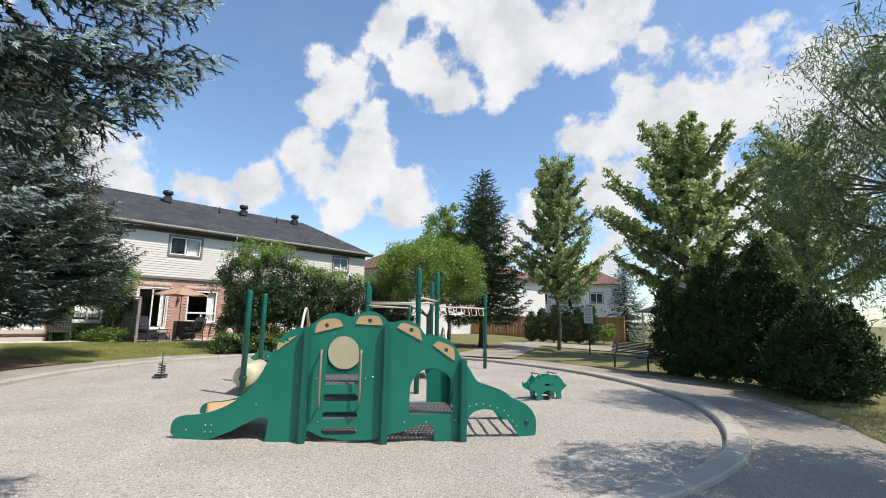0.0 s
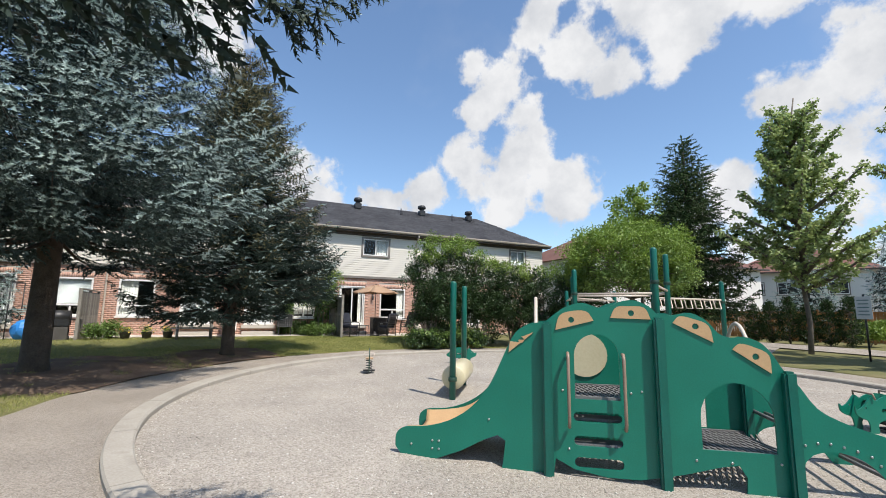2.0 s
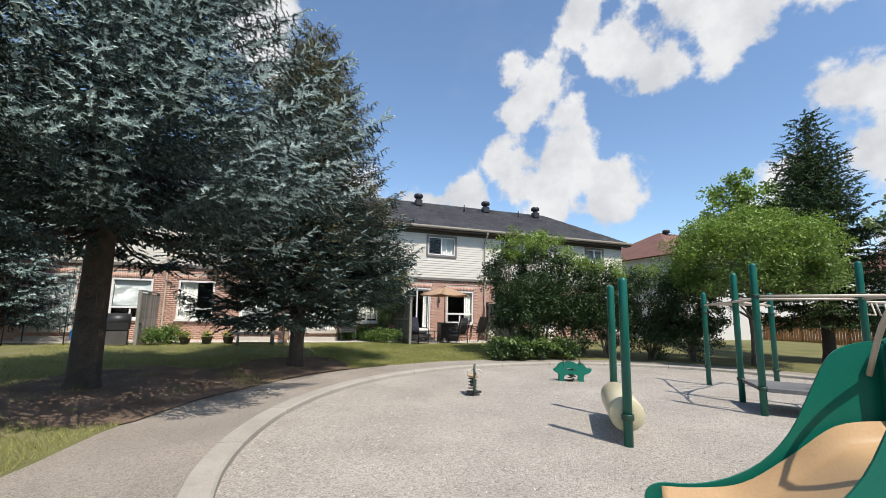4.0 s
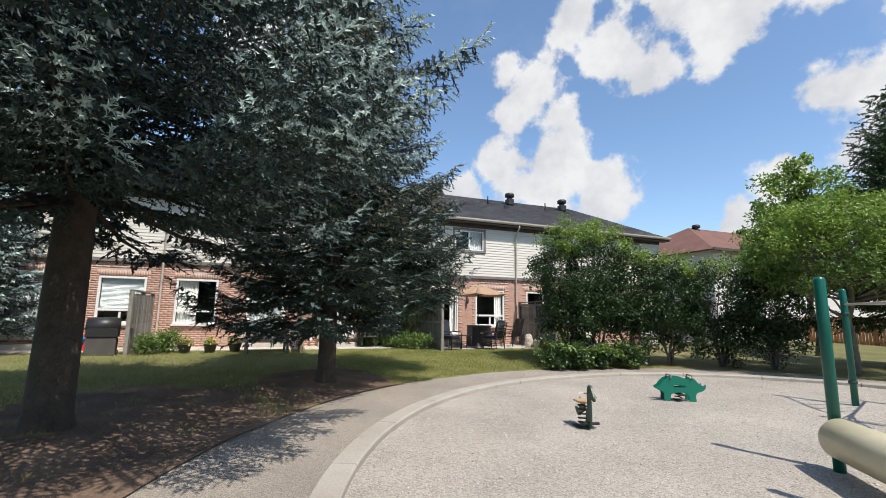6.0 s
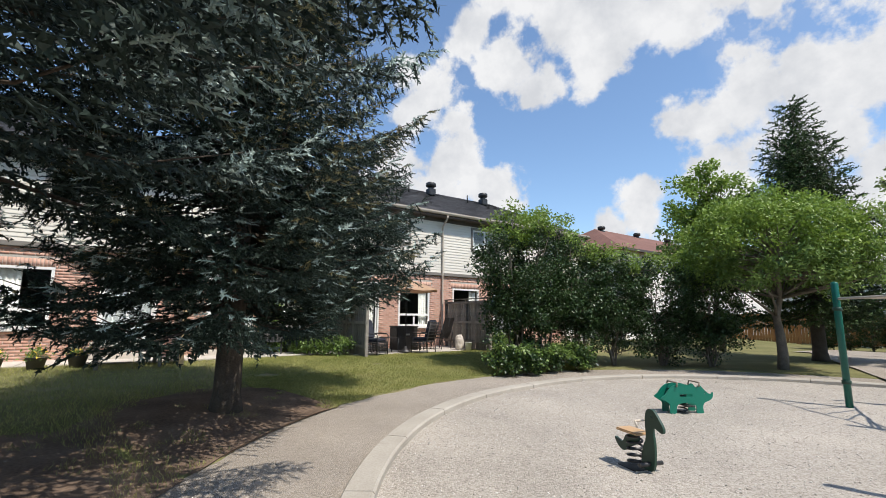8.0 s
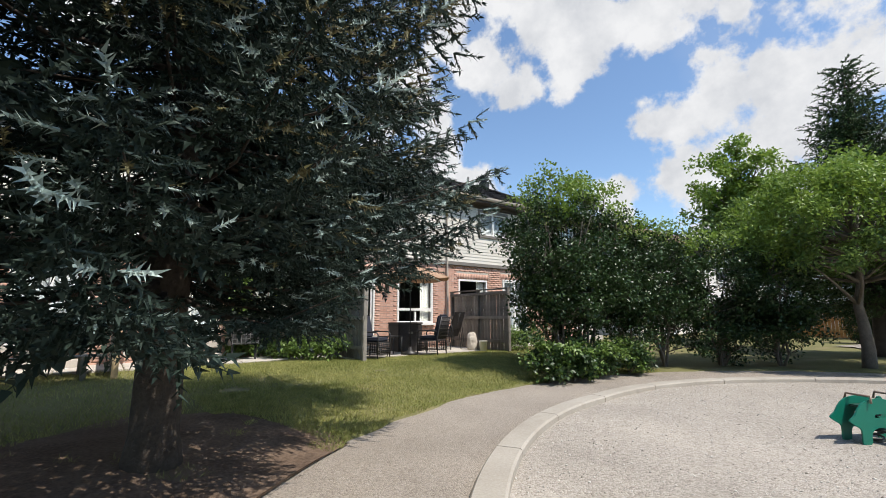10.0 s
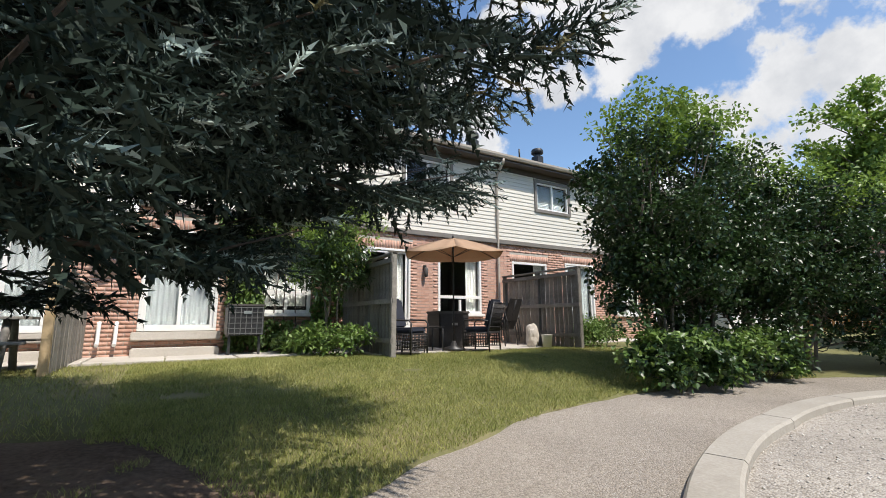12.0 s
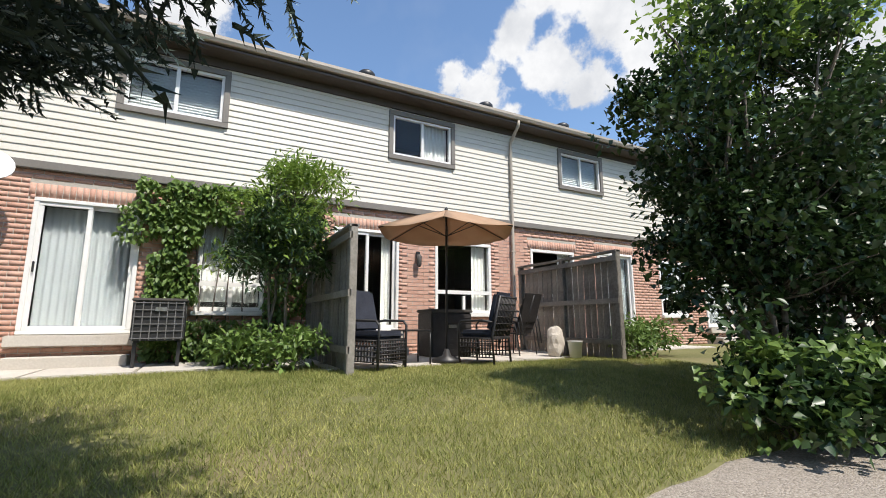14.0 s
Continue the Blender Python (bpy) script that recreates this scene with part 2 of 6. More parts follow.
GUTTER = material("beige_gutter", (0.36, 0.31, 0.25), (0.46, 0.4, 0.33), 0.45, scale=3, fine=40, bump=0.05)
WHITE = material("white_vinyl_frame", (0.72, 0.71, 0.68), (0.82, 0.81, 0.78), 0.4, scale=4, fine=50, bump=0.04)
WHITE_WALL = material("white_render_wall", (0.6, 0.58, 0.54), (0.72, 0.7, 0.66), 0.8, scale=0.5, fine=20, bump=0.1)
GREY_WALL = material("grey_siding_wall", (0.36, 0.35, 0.33), (0.45, 0.44, 0.42), 0.7, scale=0.5, fine=20, bump=0.1)
SHINGLE = material("charcoal_shingles", (0.032, 0.032, 0.036), (0.1, 0.1, 0.108), 0.9, scale=1.1, fine=7, bump=0.4, island=0.5)
SHINGLE_RED = material("brown_red_shingles", (0.12, 0.055, 0.04), (0.21, 0.1, 0.075), 0.9, scale=1.1, fine=7, bump=0.4, island=0.5)
GLASS = glassy("window_glass", (0.86, 0.9, 0.9))
CURTAIN = material("white_curtain", (0.62, 0.61, 0.58), (0.74, 0.73, 0.7), 0.9, scale=4, fine=60, bump=0.1)
BLIND = material("pale_blind", (0.46, 0.49, 0.5), (0.58, 0.61, 0.62), 0.7, scale=3, fine=60, bump=0.05)
# very dark wall tone: the dimness indoors is put into the colour
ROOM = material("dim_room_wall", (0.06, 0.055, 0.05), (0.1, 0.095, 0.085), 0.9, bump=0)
FENCE = material("weathered_fence_wood", (0.13, 0.118, 0.1), (0.31, 0.285, 0.245), 0.9, scale=4, fine=30, bump=0.5, per_object=0.6)
FENCE_NEW = material("orange_cedar_fence", (0.33, 0.15, 0.05), (0.46, 0.235, 0.09), 0.85, scale=2, fine=25, bump=0.3, per_object=0.5)
NEW_POST = material("new_tan_timber", (0.42, 0.3, 0.16), (0.56, 0.42, 0.25), 0.85, scale=3, fine=30, bump=0.3)
DOOR_BLIND = material("grey_vertical_blind", (0.3, 0.325, 0.335), (0.42, 0.445, 0.455), 0.8, scale=3, fine=60, bump=0.05)
CANVAS = material("tan_umbrella_canvas", (0.46, 0.3, 0.19), (0.56, 0.38, 0.25), 0.9, scale=3, fine=150, bump=0.15, translucent=0.3)
STONE = material("pale_garden_stone", (0.42, 0.36, 0.3), (0.6, 0.55, 0.48), 0.9, scale=6, fine=40, bump=0.6)
BLUE = material("blue_plastic_cover", (0.02, 0.17, 0.5), (0.04, 0.25, 0.62), 0.5, scale=3, fine=40, bump=0.1)
TERRACOTTA = material("dark_plastic_planter", (0.05, 0.045, 0.04), (0.1, 0.09, 0.08), 0.7, scale=3, fine=40, bump=0.1)
RED = material("red_plastic", (0.4, 0.03, 0.03), (0.5, 0.06, 0.05), 0.5, bump=0.05)
SIGN = material("sign_face", (0.55, 0.57, 0.56), (0.66, 0.68, 0.67), 0.5, bump=0.02)
SIGN_BAR = material("sign_print", (0.12, 0.2, 0.2), (0.16, 0.25, 0.24), 0.5, bump=0)


# ---- mesh helpers ----
def mesh_object(name, bm, mats):
    me = bpy.data.meshes.new(name)
    bm.normal_update()
    bm.to_mesh(me)
    bm.free()
    for m in mats if isinstance(mats, (list, tuple)) else [mats]:
        me.materials.append(m)
    return new(name, me)


def part(name, bm, mat, parent=None, label=""):
    ob = mesh_object(name, bm, mat)
    ob.parent = parent
    return tagged(ob, label)


def thing(name, m, label, category, group="", kind=""):
    ob = new(name)
    ob.empty_display_size = 0.1
    ob.matrix_world = m
    return tagged(ob, label, category, group, kind)


def array_mesh(name, V, F, mats, slots=None):
    """A mesh from numpy arrays of places and triangles or quads."""
    me = bpy.data.meshes.new(name)
    V, F = np.asarray(V, np.float32), np.asarray(F, np.int32)
    k = F.shape[1]
    me.vertices.add(len(V))
    me.vertices.foreach_set("co", V.ravel())
    me.loops.add(F.size)
    me.loops.foreach_set("vertex_index", F.ravel())
    me.polygons.add(len(F))
    me.polygons.foreach_set("loop_start", np.arange(0, F.size, k, dtype=np.int32))
    if slots is not None:
        me.polygons.foreach_set("material_index", np.asarray(slots, np.int32))
    me.update(calc_edges=True)
    for m in mats if isinstance(mats, (list, tuple)) else [mats]:
        me.materials.append(m)
    return new(name, me)


def box(bm, c, s, rz=0.0, bevel=0.0, m=None):
    mm = Matrix.Translation(c) @ Matrix.Rotation(radians(rz), 4, "Z") @ Matrix.Diagonal((*s, 1))
    r = bmesh.ops.create_cube(bm, size=1, matrix=(m @ mm) if m else mm)
    if bevel:
        es = list({e for v in r["verts"] for e in v.link_edges})
        bmesh.ops.bevel(bm, geom=es, offset=bevel, segments=2, affect="EDGES", clamp_overlap=True)
    return bm


def newbox(c, s, rz=0.0, bevel=0.0):
    return box(bmesh.new(), c, s, rz, bevel)


def tube(bm, pts, r, seg=8, cap=True):
    """A round bar along points; r is one radius or one for each point."""
    pts = [Vector(p) for p in pts]
    rs = r if isinstance(r, (list, tuple)) else [r] * len(pts)
    rings = []
    side = None
    for i, p in enumerate(pts):
        d = (pts[min(i + 1, len(pts) - 1)] - pts[max(i - 1, 0)]).normalized()
        if side is None:
            side = d.orthogonal().normalized()
        side = (side - d * side.dot(d)).normalized()
        up = d.cross(side)
        rings.append([bm.verts.new(p + rs[i] * (math.cos(a) * side + math.sin(a) * up)) for a in (2 * math.pi * k / seg for k in range(seg))])
    for a, b in zip(rings, rings[1:]):
        for k in range(seg):
            f = bm.faces.new((a[k], a[(k + 1) % seg], b[(k + 1) % seg], b[k]))
            f.smooth = True
    if cap:
        bm.faces.new(rings[0][::-1])
        bm.faces.new(rings[-1])
    return bm


def lathe(bm, profile, seg=20, m=Matrix()):
    """Turn (radius, height) pairs round z."""
    rings = [[bm.verts.new(m @ Vector((r * math.cos(2 * math.pi * k / seg), r * math.sin(2 * math.pi * k / seg), z))) for k in range(seg)] for r, z in profile]
    for a, b in zip(rings, rings[1:]):
        for k in range(seg):
            bm.faces.new((a[k], a[(k + 1) % seg], b[(k + 1) % seg], b[k])).smooth = True
    bm.faces.new(rings[0][::-1])
    bm.faces.new(rings[-1])
    return bm


def rounded(pts, steps=4, closed=True):
    """A smooth curve through 2D points."""
    out, n = [], len(pts)
    for i in range(n if closed else n - 1):
        p = [np.array(pts[(i + k) % n] if closed else pts[min(max(i + k, 0), n - 1)], float) for k in (-1, 0, 1, 2)]
        for s in range(steps):
            t = s / steps
            out.append(tuple(0.5 * (2 * p[1] + (p[2] - p[0]) * t + (2 * p[0] - 5 * p[1] + 4 * p[2] - p[3]) * t * t + (3 * p[1] - p[0] - 3 * p[2] + p[3]) * t ** 3)))
    return out


def plate(bm, outline, thick, holes=(), y0=0.0, bevel=0.0):
    """A flat board in the x-z plane with holes, thick along y from y0."""
    edges = []
    for loop in (outline, *holes):
        vs = [bm.verts.new((x, y0, z)) for x, z in loop]
        edges += [bm.edges.new((vs[i], vs[(i + 1) % len(vs)])) for i in range(len(vs))]
    faces = [g for g in bmesh.ops.triangle_fill(bm, use_beauty=True, use_dissolve=False, edges=edges)["geom"] if isinstance(g, bmesh.types.BMFace)]
    r = bmesh.ops.extrude_face_region(bm, geom=faces)
    bmesh.ops.translate(bm, vec=(0, thick, 0), verts=[v for v in r["geom"] if isinstance(v, bmesh.types.BMVert)])
    bmesh.ops.recalc_face_normals(bm, faces=bm.faces)
    return bm


def ellipse(cx, cz, rx, rz, n=16):
    return [(cx + rx * math.cos(2 * math.pi * k / n), cz + rz * math.sin(2 * math.pi * k / n)) for k in range(n)]


# ---- the ground ----
CX, CY, AX, BY = -9.05, 6.25, 7.9, 7.15


def rim(theta, off=0.0):
    """The playground's outline, pushed out by off."""
    c, s = math.cos(theta), math.sin(theta)
    k = 1 + 0.012 * max(0, -c) + 0.19 * max(0, -c) * max(0, s) - 0.09 * max(0, -c) * max(0, -s) - 0.08 * max(0, c) * max(0, s) + 0.04 * max(0, c) * max(0, -s)
    return CX + (AX * k + off) * c, CY + (BY * k + off) * s


def rim_distance(x, y):
    """About how far outside the outline a place lies."""
    th = math.atan2((y - CY) / BY, (x - CX) / AX)
    ex, ey = rim(th)
    return math.hypot(x - CX, y - CY) - math.hypot(ex - CX, ey - CY)


def rise(x, y):
    """The lawn climbs towards the houses."""
    t = min(max((-18.3 - x) / 4.0, 0), 1)
    u = min(max((rim_distance(x, y) - 1.7) / 1.8, 0), 1) if x < -11 and y < 8 else 0
    return max(0.25 * t * t * (3 - 2 * t), 0.13 * u * u * (3 - 2 * u)) + 0.02 * noise.noise(Vector((x * 0.4, y * 0.4, 0)))


def gravel_height(x, y):
    return -0.01 - 0.16 * math.exp(-((x + 4.4) ** 2 + (y - 3.9) ** 2) / 7.0) + 0.012 * noise.noise(Vector((x * 1.3, y * 1.3, 3))) + 0.011 * noise.noise(Vector((x * 3.6, y * 3.6, 7)))


PATH_WIDTH = 1.55


def ring_sheet(name, mat, offs, height, seg=300, wave=0.0):
    V, F = [], []
    for o in offs:
        for k in range(seg):
            th = 2 * math.pi * k / seg
            x, y = rim(th, o + wave * noise.noise(Vector((math.cos(th) * 14, math.sin(th) * 14, o))))
            V.append((x, y, height(x, y, o)))
    for r in range(len(offs) - 1):
        for k in range(seg):
            F.append((r * seg + k, r * seg + (k + 1) % seg, (r + 1) * seg + (k + 1) % seg, (r + 1) * seg + k))
    ob = array_mesh(name, V, F, mat)
    for p in ob.data.polygons:
        p.use_smooth = True
    return ob


def ground_height(x, y, o):
    if o < PATH_WIDTH - 0.02:
        return -0.35
    return 0.03 + rise(x, y)


offs = [PATH_WIDTH - 0.1, PATH_WIDTH] + [PATH_WIDTH + d for d in (0.15, 0.4, 0.8, 1.2, 1.7, 2.3, 3, 3.8, 4.6, 5.5, 6.5, 8, 10, 13, 17, 22, 30, 45, 70, 120, 250, 600, 1500, 3500)]
ground = ring_sheet("ground", LAWN, [-7.0, 0.0] + offs, ground_height, wave=0.09)
tagged(ground, "sunlit mown lawn with dry patches", "lawn", kind="structure")
path = ring_sheet("path", ASPHALT, [0.0, 0.3, 0.7, 1.1, 1.45, PATH_WIDTH + 0.45], lambda x, y, o: 0.012 + min(rise(x, y), 0.02) if o < 1.5 else 0.0)
tagged(path, "worn grey asphalt footpath round the playground", "path", kind="structure")

# gravel bed
V, F, N = [], [], 64
for r in range(N + 1):
    for k in range(200):
        th = 2 * math.pi * k / 200
        ex, ey = rim(th, -0.1)
        x, y = CX + (ex - CX) * r / N, CY + (ey - CY) * r / N
        V.append((x, y, gravel_height(x, y)))
for r in range(N):
    for k in range(200):
        F.append((r * 200 + k, r * 200 + (k + 1) % 200, (r + 1) * 200 + (k + 1) % 200, (r + 1) * 200 + k))
gravel = array_mesh("gravel_bed", V, F, GRAVEL)
tagged(gravel, "pale pea gravel bed of the playground", "gravel", kind="structure")

# kerb in cast lengths
kerb = thing("kerb", pose(0, 0, 0), "pale concrete kerb edging the gravel", "kerb", kind="structure")
KERBS = 26
for i in range(KERBS):
    bm = bmesh.new()
    secs = []
    for j in range(9):
        th = 2 * math.pi * (i + (j / 8) * 0.992) / KERBS
        ring = []
        for o, z in ((-0.27, -0.3), (-0.27, 0.05), (-0.25, 0.072), (-0.02, 0.072), (0.0, 0.052), (0.0, -0.3)):
            x, y = rim(th, o)
            ring.append(bm.verts.new((x, y, z)))
        secs.append(ring)
    for a, b in zip(secs, secs[1:]):
        for k in range(5):
            bm.faces.new((a[k], b[k], b[k + 1], a[k + 1]))
    bm.faces.new(secs[0])
    bm.faces.new(secs[-1][::-1])
    bmesh.ops.recalc_face_normals(bm, faces=bm.faces)
    part("kerb_stone", bm, CONCRETE, kerb)


def strip(name, mat, pts, width, z, label, category):
    """A flat band along a line of places."""
    V, F = [], []
    for i, p in enumerate(pts):
        a, b = Vector(pts[max(i - 1, 0)]), Vector(pts[min(i + 1, len(pts) - 1)])
        d = (b - a).normalized()
        n2 = Vector((-d.y, d.x)) * width / 2
        for s in (-1, 1):
            V.append((p[0] + s * n2.x, p[1] + s * n2.y, z + rise(*p)))
    F = [(2 * i, 2 * i + 1, 2 * i + 3, 2 * i + 2) for i in range(len(pts) - 1)]
    return tagged(array_mesh(name, V, F, mat), label, category, kind="structure")


strip("pavement", ASPHALT, [(-17.5 + 1.5 * i, 25.6 - 0.32 * i) for i in range(24)], 3.4, 0.075, "wide grey footpath behind the playground", "path")
strip("pavement", ASPHALT, [(-11.4 - 0.45 * i, 14.2 + 1.0 * i) for i in range(12)], 2.6, 0.07, "grey footpath leading off between the lawns", "path")


# ---- plants ----
def rand_dirs(rng, n):
    d = rng.normal(size=(n, 3))
    return d / np.linalg.norm(d, axis=1, keepdims=True)


def leaf_mesh(rng, P, D, length, width, fold=0.25):
    """Folded diamond leaves at P that point along D."""
    n = len(P)
    up = rand_dirs(rng, n) * 0.8 + np.array([0, 0, 1.0])
    D = D / np.linalg.norm(D, axis=1, keepdims=True)
    side = np.cross(D, up)
    side /= np.linalg.norm(side, axis=1, keepdims=True) + 1e-9
    nor = np.cross(side, D)
    L = (length * rng.uniform(0.65, 1.25, n))[:, None]
    W = (width * rng.uniform(0.7, 1.2, n))[:, None]
    mid = P + D * L * 0.45
    V = np.stack([P, mid + side * W / 2 + nor * W * fold, P + D * L, mid - side * W / 2 + nor * W * fold], 1).reshape(-1, 3)
    q = np.arange(n)[:, None] * 4
    F = np.concatenate([q + np.array([[0, 1, 2]]), q + np.array([[0, 2, 3]])], 1).reshape(-1, 3)
    return V, F


def limb(bm, a, b, r0, r1, bend, rng, seg=6, n=5):
    a, b = Vector(a), Vector(b)
    off = Vector(rng.normal(size=3)) * bend
    pts = [a.lerp(b, i / n) + off * math.sin(math.pi * i / n) for i in range(n + 1)]
    tube(bm, pts, [r0 + (r1 - r0) * i / n for i in range(n + 1)], seg)
    return pts


def broadleaf(name, base, label, category, stems, clumps, leaves, leaf, mats, bark, clump_r=0.35, seed=1, shares=(1.0,), droop=0.0, trunk_r=0.06):
    """A tree or shrub: limbs from the stems to clumps of leaves. stems: lists of places; clumps: places; mats by shares of the clumps' height order."""
    rng = np.random.default_rng(seed)
    ob = thing(name, pose(*base), label, category)
    bm = bmesh.new()
    for pts in stems:
        n = len(pts)
        tube(bm, pts, [trunk_r * (1 - 0.75 * i / (n - 1)) for i in range(n)], 9)
    anchors = [Vector(p) for pts in stems for p in pts[1:]]
    clumps = np.array(clumps)
    for c in clumps[::max(1, len(clumps) // 90)]:
        cv = Vector(c)
        near = min(anchors, key=lambda a: (a - cv).length + (0.8 if a.z > cv.z else 0))
        limb(bm, near, cv, trunk_r * 0.3, 0.004, 0.08, rng, 5, 4)
    part("trunk" if len(stems) == 1 else "stem", bm, bark, ob)
    per = leaves // len(clumps)
    P = np.repeat(clumps, per, 0)
    g = rand_dirs(rng, len(P)) * (rng.uniform(0, 1, (len(P), 1)) ** 0.5) * clump_r * np.repeat(rng.uniform(0.6, 1.3, (len(clumps), 1)), per, 0)
    g[:, 2] *= 0.75
    P = P + g
    D = rand_dirs(rng, len(P)) + g / (clump_r + 1e-6) * 0.6 + np.array([0, 0, -0.15 - droop])
    V, F = leaf_mesh(rng, P, D, *leaf)
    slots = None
    # the highest clumps get the last, brighter leaf colour
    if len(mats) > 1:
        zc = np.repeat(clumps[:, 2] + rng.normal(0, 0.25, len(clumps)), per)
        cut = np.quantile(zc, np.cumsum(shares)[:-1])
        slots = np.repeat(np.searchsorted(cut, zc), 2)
    crown = array_mesh("crown", V, F, mats, slots)
    crown.parent = ob
    return ob


def shell(rng, n, c, r, low=-0.6, inner=0.55):
    """Places in the outer part of an ellipsoid."""
    d = rand_dirs(rng, n * 3)
    d = d[d[:, 2] > low][:n]
    k = rng.uniform(inner, 1.0, (len(d), 1))
    k *= 1 + 0.12 * np.sin(d[:, :1] * 7 + 1) * np.cos(d[:, 1:2] * 6)
    return np.array(c) + d * np.array(r) * k


def twig_template(rng, needles, needle_len, needle_w):
    """A bottle-brush of needles on a unit stem along x, blunt at its end."""
    V, F = [], []
    for i in range(needles):
        s = 0.04 + 0.92 * i / needles
        a = i * 2.39996 + rng.uniform(-0.4, 0.4)
        r = np.array([0, math.cos(a), math.sin(a)])
        d = np.array([0.45 + 0.5 * s, 0, 0]) + r * 0.85
        d /= np.linalg.norm(d)
        side = np.cross(d, r)
        side /= np.linalg.norm(side)
        ln = needle_len * rng.uniform(0.8, 1.15) * (1 - 0.2 * s)
        p = np.array([s, 0, 0])
        k = len(V)
        V += [p - side * needle_w / 2, p + side * needle_w / 2, p + d * ln]
        F.append((k, k + 1, k + 2))
    k = len(V)
    V += [np.array([0, 0.05, 0.0]), np.array([0, -0.025, 0.05]), np.array([0, -0.025, -0.05]), np.array([0.95, 0, 0])]
    F += [(k, k + 1, k + 3), (k + 1, k + 2, k + 3), (k + 2, k, k + 3)]
    return np.array(V), np.array(F)


def place_twigs(rng, P, D, L, template):
    TV, TF = template
    n = len(P)
    D = D / np.linalg.norm(D, axis=1, keepdims=True)
    side = np.cross(D, rand_dirs(rng, n) * 0.3 + np.array([0, 0, 1.0]))
    side /= np.linalg.norm(side, axis=1, keepdims=True) + 1e-9
    up = np.cross(side, D)
    V = P[:, None] + L[:, None, None] * (TV[None, :, 0:1] * D[:, None] + TV[None, :, 1:2] * side[:, None] + TV[None, :, 2:3] * up[:, None])
    F = TF[None] + (np.arange(n) * len(TV))[:, None, None]
    return V.reshape(-1, 3), F.reshape(-1, 3)


def spruce(name, base, height, low, radius, label, seed, twig=0.17, spacing=0.24, per_whorl=8, trunk_r=0.22, dense=1.0, needles=26, tips=0.34, warm=0.0, boughs=(), limit=None, power=0.85, broad=0.075, droop=0.24, mats=None, mantle=1.0):
    """A spruce: trunk, whorls of boughs that carry flat pads of needle-covered shoots, dark coarse twigs within.
    mantle: how deep the pads of fine shoots reach in from the boughs' ends."""
    rng = np.random.default_rng(seed)
    ob = thing(name, pose(*base), label, "spruce tree")
    bm = bmesh.new()
    tube(bm, [(0, 0, -0.15), (0.0, 0, 0.25), (0.02, 0.01, height * 0.3), (0, 0, height * 0.7), (0, 0, height)], [trunk_r * 1.35, trunk_r, trunk_r * 0.8, trunk_r * 0.35, 0.01], 12)
    part("trunk", bm, BARK, ob)
    wood = bmesh.new()
    fine, inner = [], []
    z = low
    spec = []
    turn = 0.0
    while z < height - 0.1:
        f = (z - low) / (height - low)
        full = radius * (1 - f) ** power * (0.82 + 0.18 * min(1, f * 8)) + 0.12
        count = per_whorl if f < 0.8 else 5
        turn += 1.1
        for k in range(count):
            a = turn + 2 * math.pi * (k + rng.uniform(-0.35, 0.35)) / count
            spec.append((z + rng.uniform(-0.12, 0.12), a, full * rng.choice([0.7, 0.9, 1.0, 1.08]) * rng.uniform(0.93, 1.06), f))
        z += spacing * (1 - 0.35 * f)
    for zz, a, ln in boughs:
        spec.append((zz, a, ln, 0.0))
    for zz, a, ln, f in spec:
        if limit:
            ln = limit(zz, a, ln)
        ln = float(ln)
        out = np.array([math.cos(a), math.sin(a), 0.0])
        tang = np.array([-math.sin(a), math.cos(a), 0.0])
        lift, sag = 0.5 * f + 0.02, droop * (1 - f) * rng.uniform(0.7, 1.2)

        def at(s):
            return np.array([0, 0, zz]) + out * ln * s + np.array([0, 0, ln * (lift * s - sag * math.sin(math.pi * min(1, s * 0.75)) + 0.13 * s ** 4)])

        if ln > 0.5:
            tube(wood, [at(s) for s in (0.0, 0.3, 0.6, 0.92)], [0.016 + 0.008 * ln, 0.012 + 0.004 * ln, 0.01, 0.004], 5)
        s = 0.1
        while s < 1.0:
            left = ln * (1 - s)
            outer = left < mantle
            p = at(s)
            reach = min(0.62, 0.1 + 0.5 * left) * min(1, s * 3) * rng.uniform(0.75, 1.2)
            for sgn in (-1, 1):
                d = out * 0.75 + tang * sgn * 0.75 + np.array([0, 0, rng.uniform(-0.22, 0.06)])
                d /= np.linalg.norm(d)
                cross = out * 0.75 - tang * sgn * 0.75
                if not outer:
                    m = max(1, int(reach / 0.16))
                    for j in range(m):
                        # inner twigs only get the dark tone, which deepens the crown's shade
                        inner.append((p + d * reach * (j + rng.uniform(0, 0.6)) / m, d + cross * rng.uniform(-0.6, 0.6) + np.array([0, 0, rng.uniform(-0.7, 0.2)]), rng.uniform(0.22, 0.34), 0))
                    continue
                m = max(1, int(reach / (twig * 0.6)))
                for j in range(m):
                    e = (j + 0.2) / m
                    q = p + d * reach * e + np.array([0, 0, -0.1 * reach * e * e])
                    last = j == m - 1
                    for sg in ((0,) if last else (-1, 1)):
                        dd = d * 0.8 + cross * sg * 0.75 + np.array([0, 0, rng.uniform(-0.35, 0.3)]) + rng.normal(0, 0.1, 3)
                        # lit shoots take the pale tone, most often at the pads' ends
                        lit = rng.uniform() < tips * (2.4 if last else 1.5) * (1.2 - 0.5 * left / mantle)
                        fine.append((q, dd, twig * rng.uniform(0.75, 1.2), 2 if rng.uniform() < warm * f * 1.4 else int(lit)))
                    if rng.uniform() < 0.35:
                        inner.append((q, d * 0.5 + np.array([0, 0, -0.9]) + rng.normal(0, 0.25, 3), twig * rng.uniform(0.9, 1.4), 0))
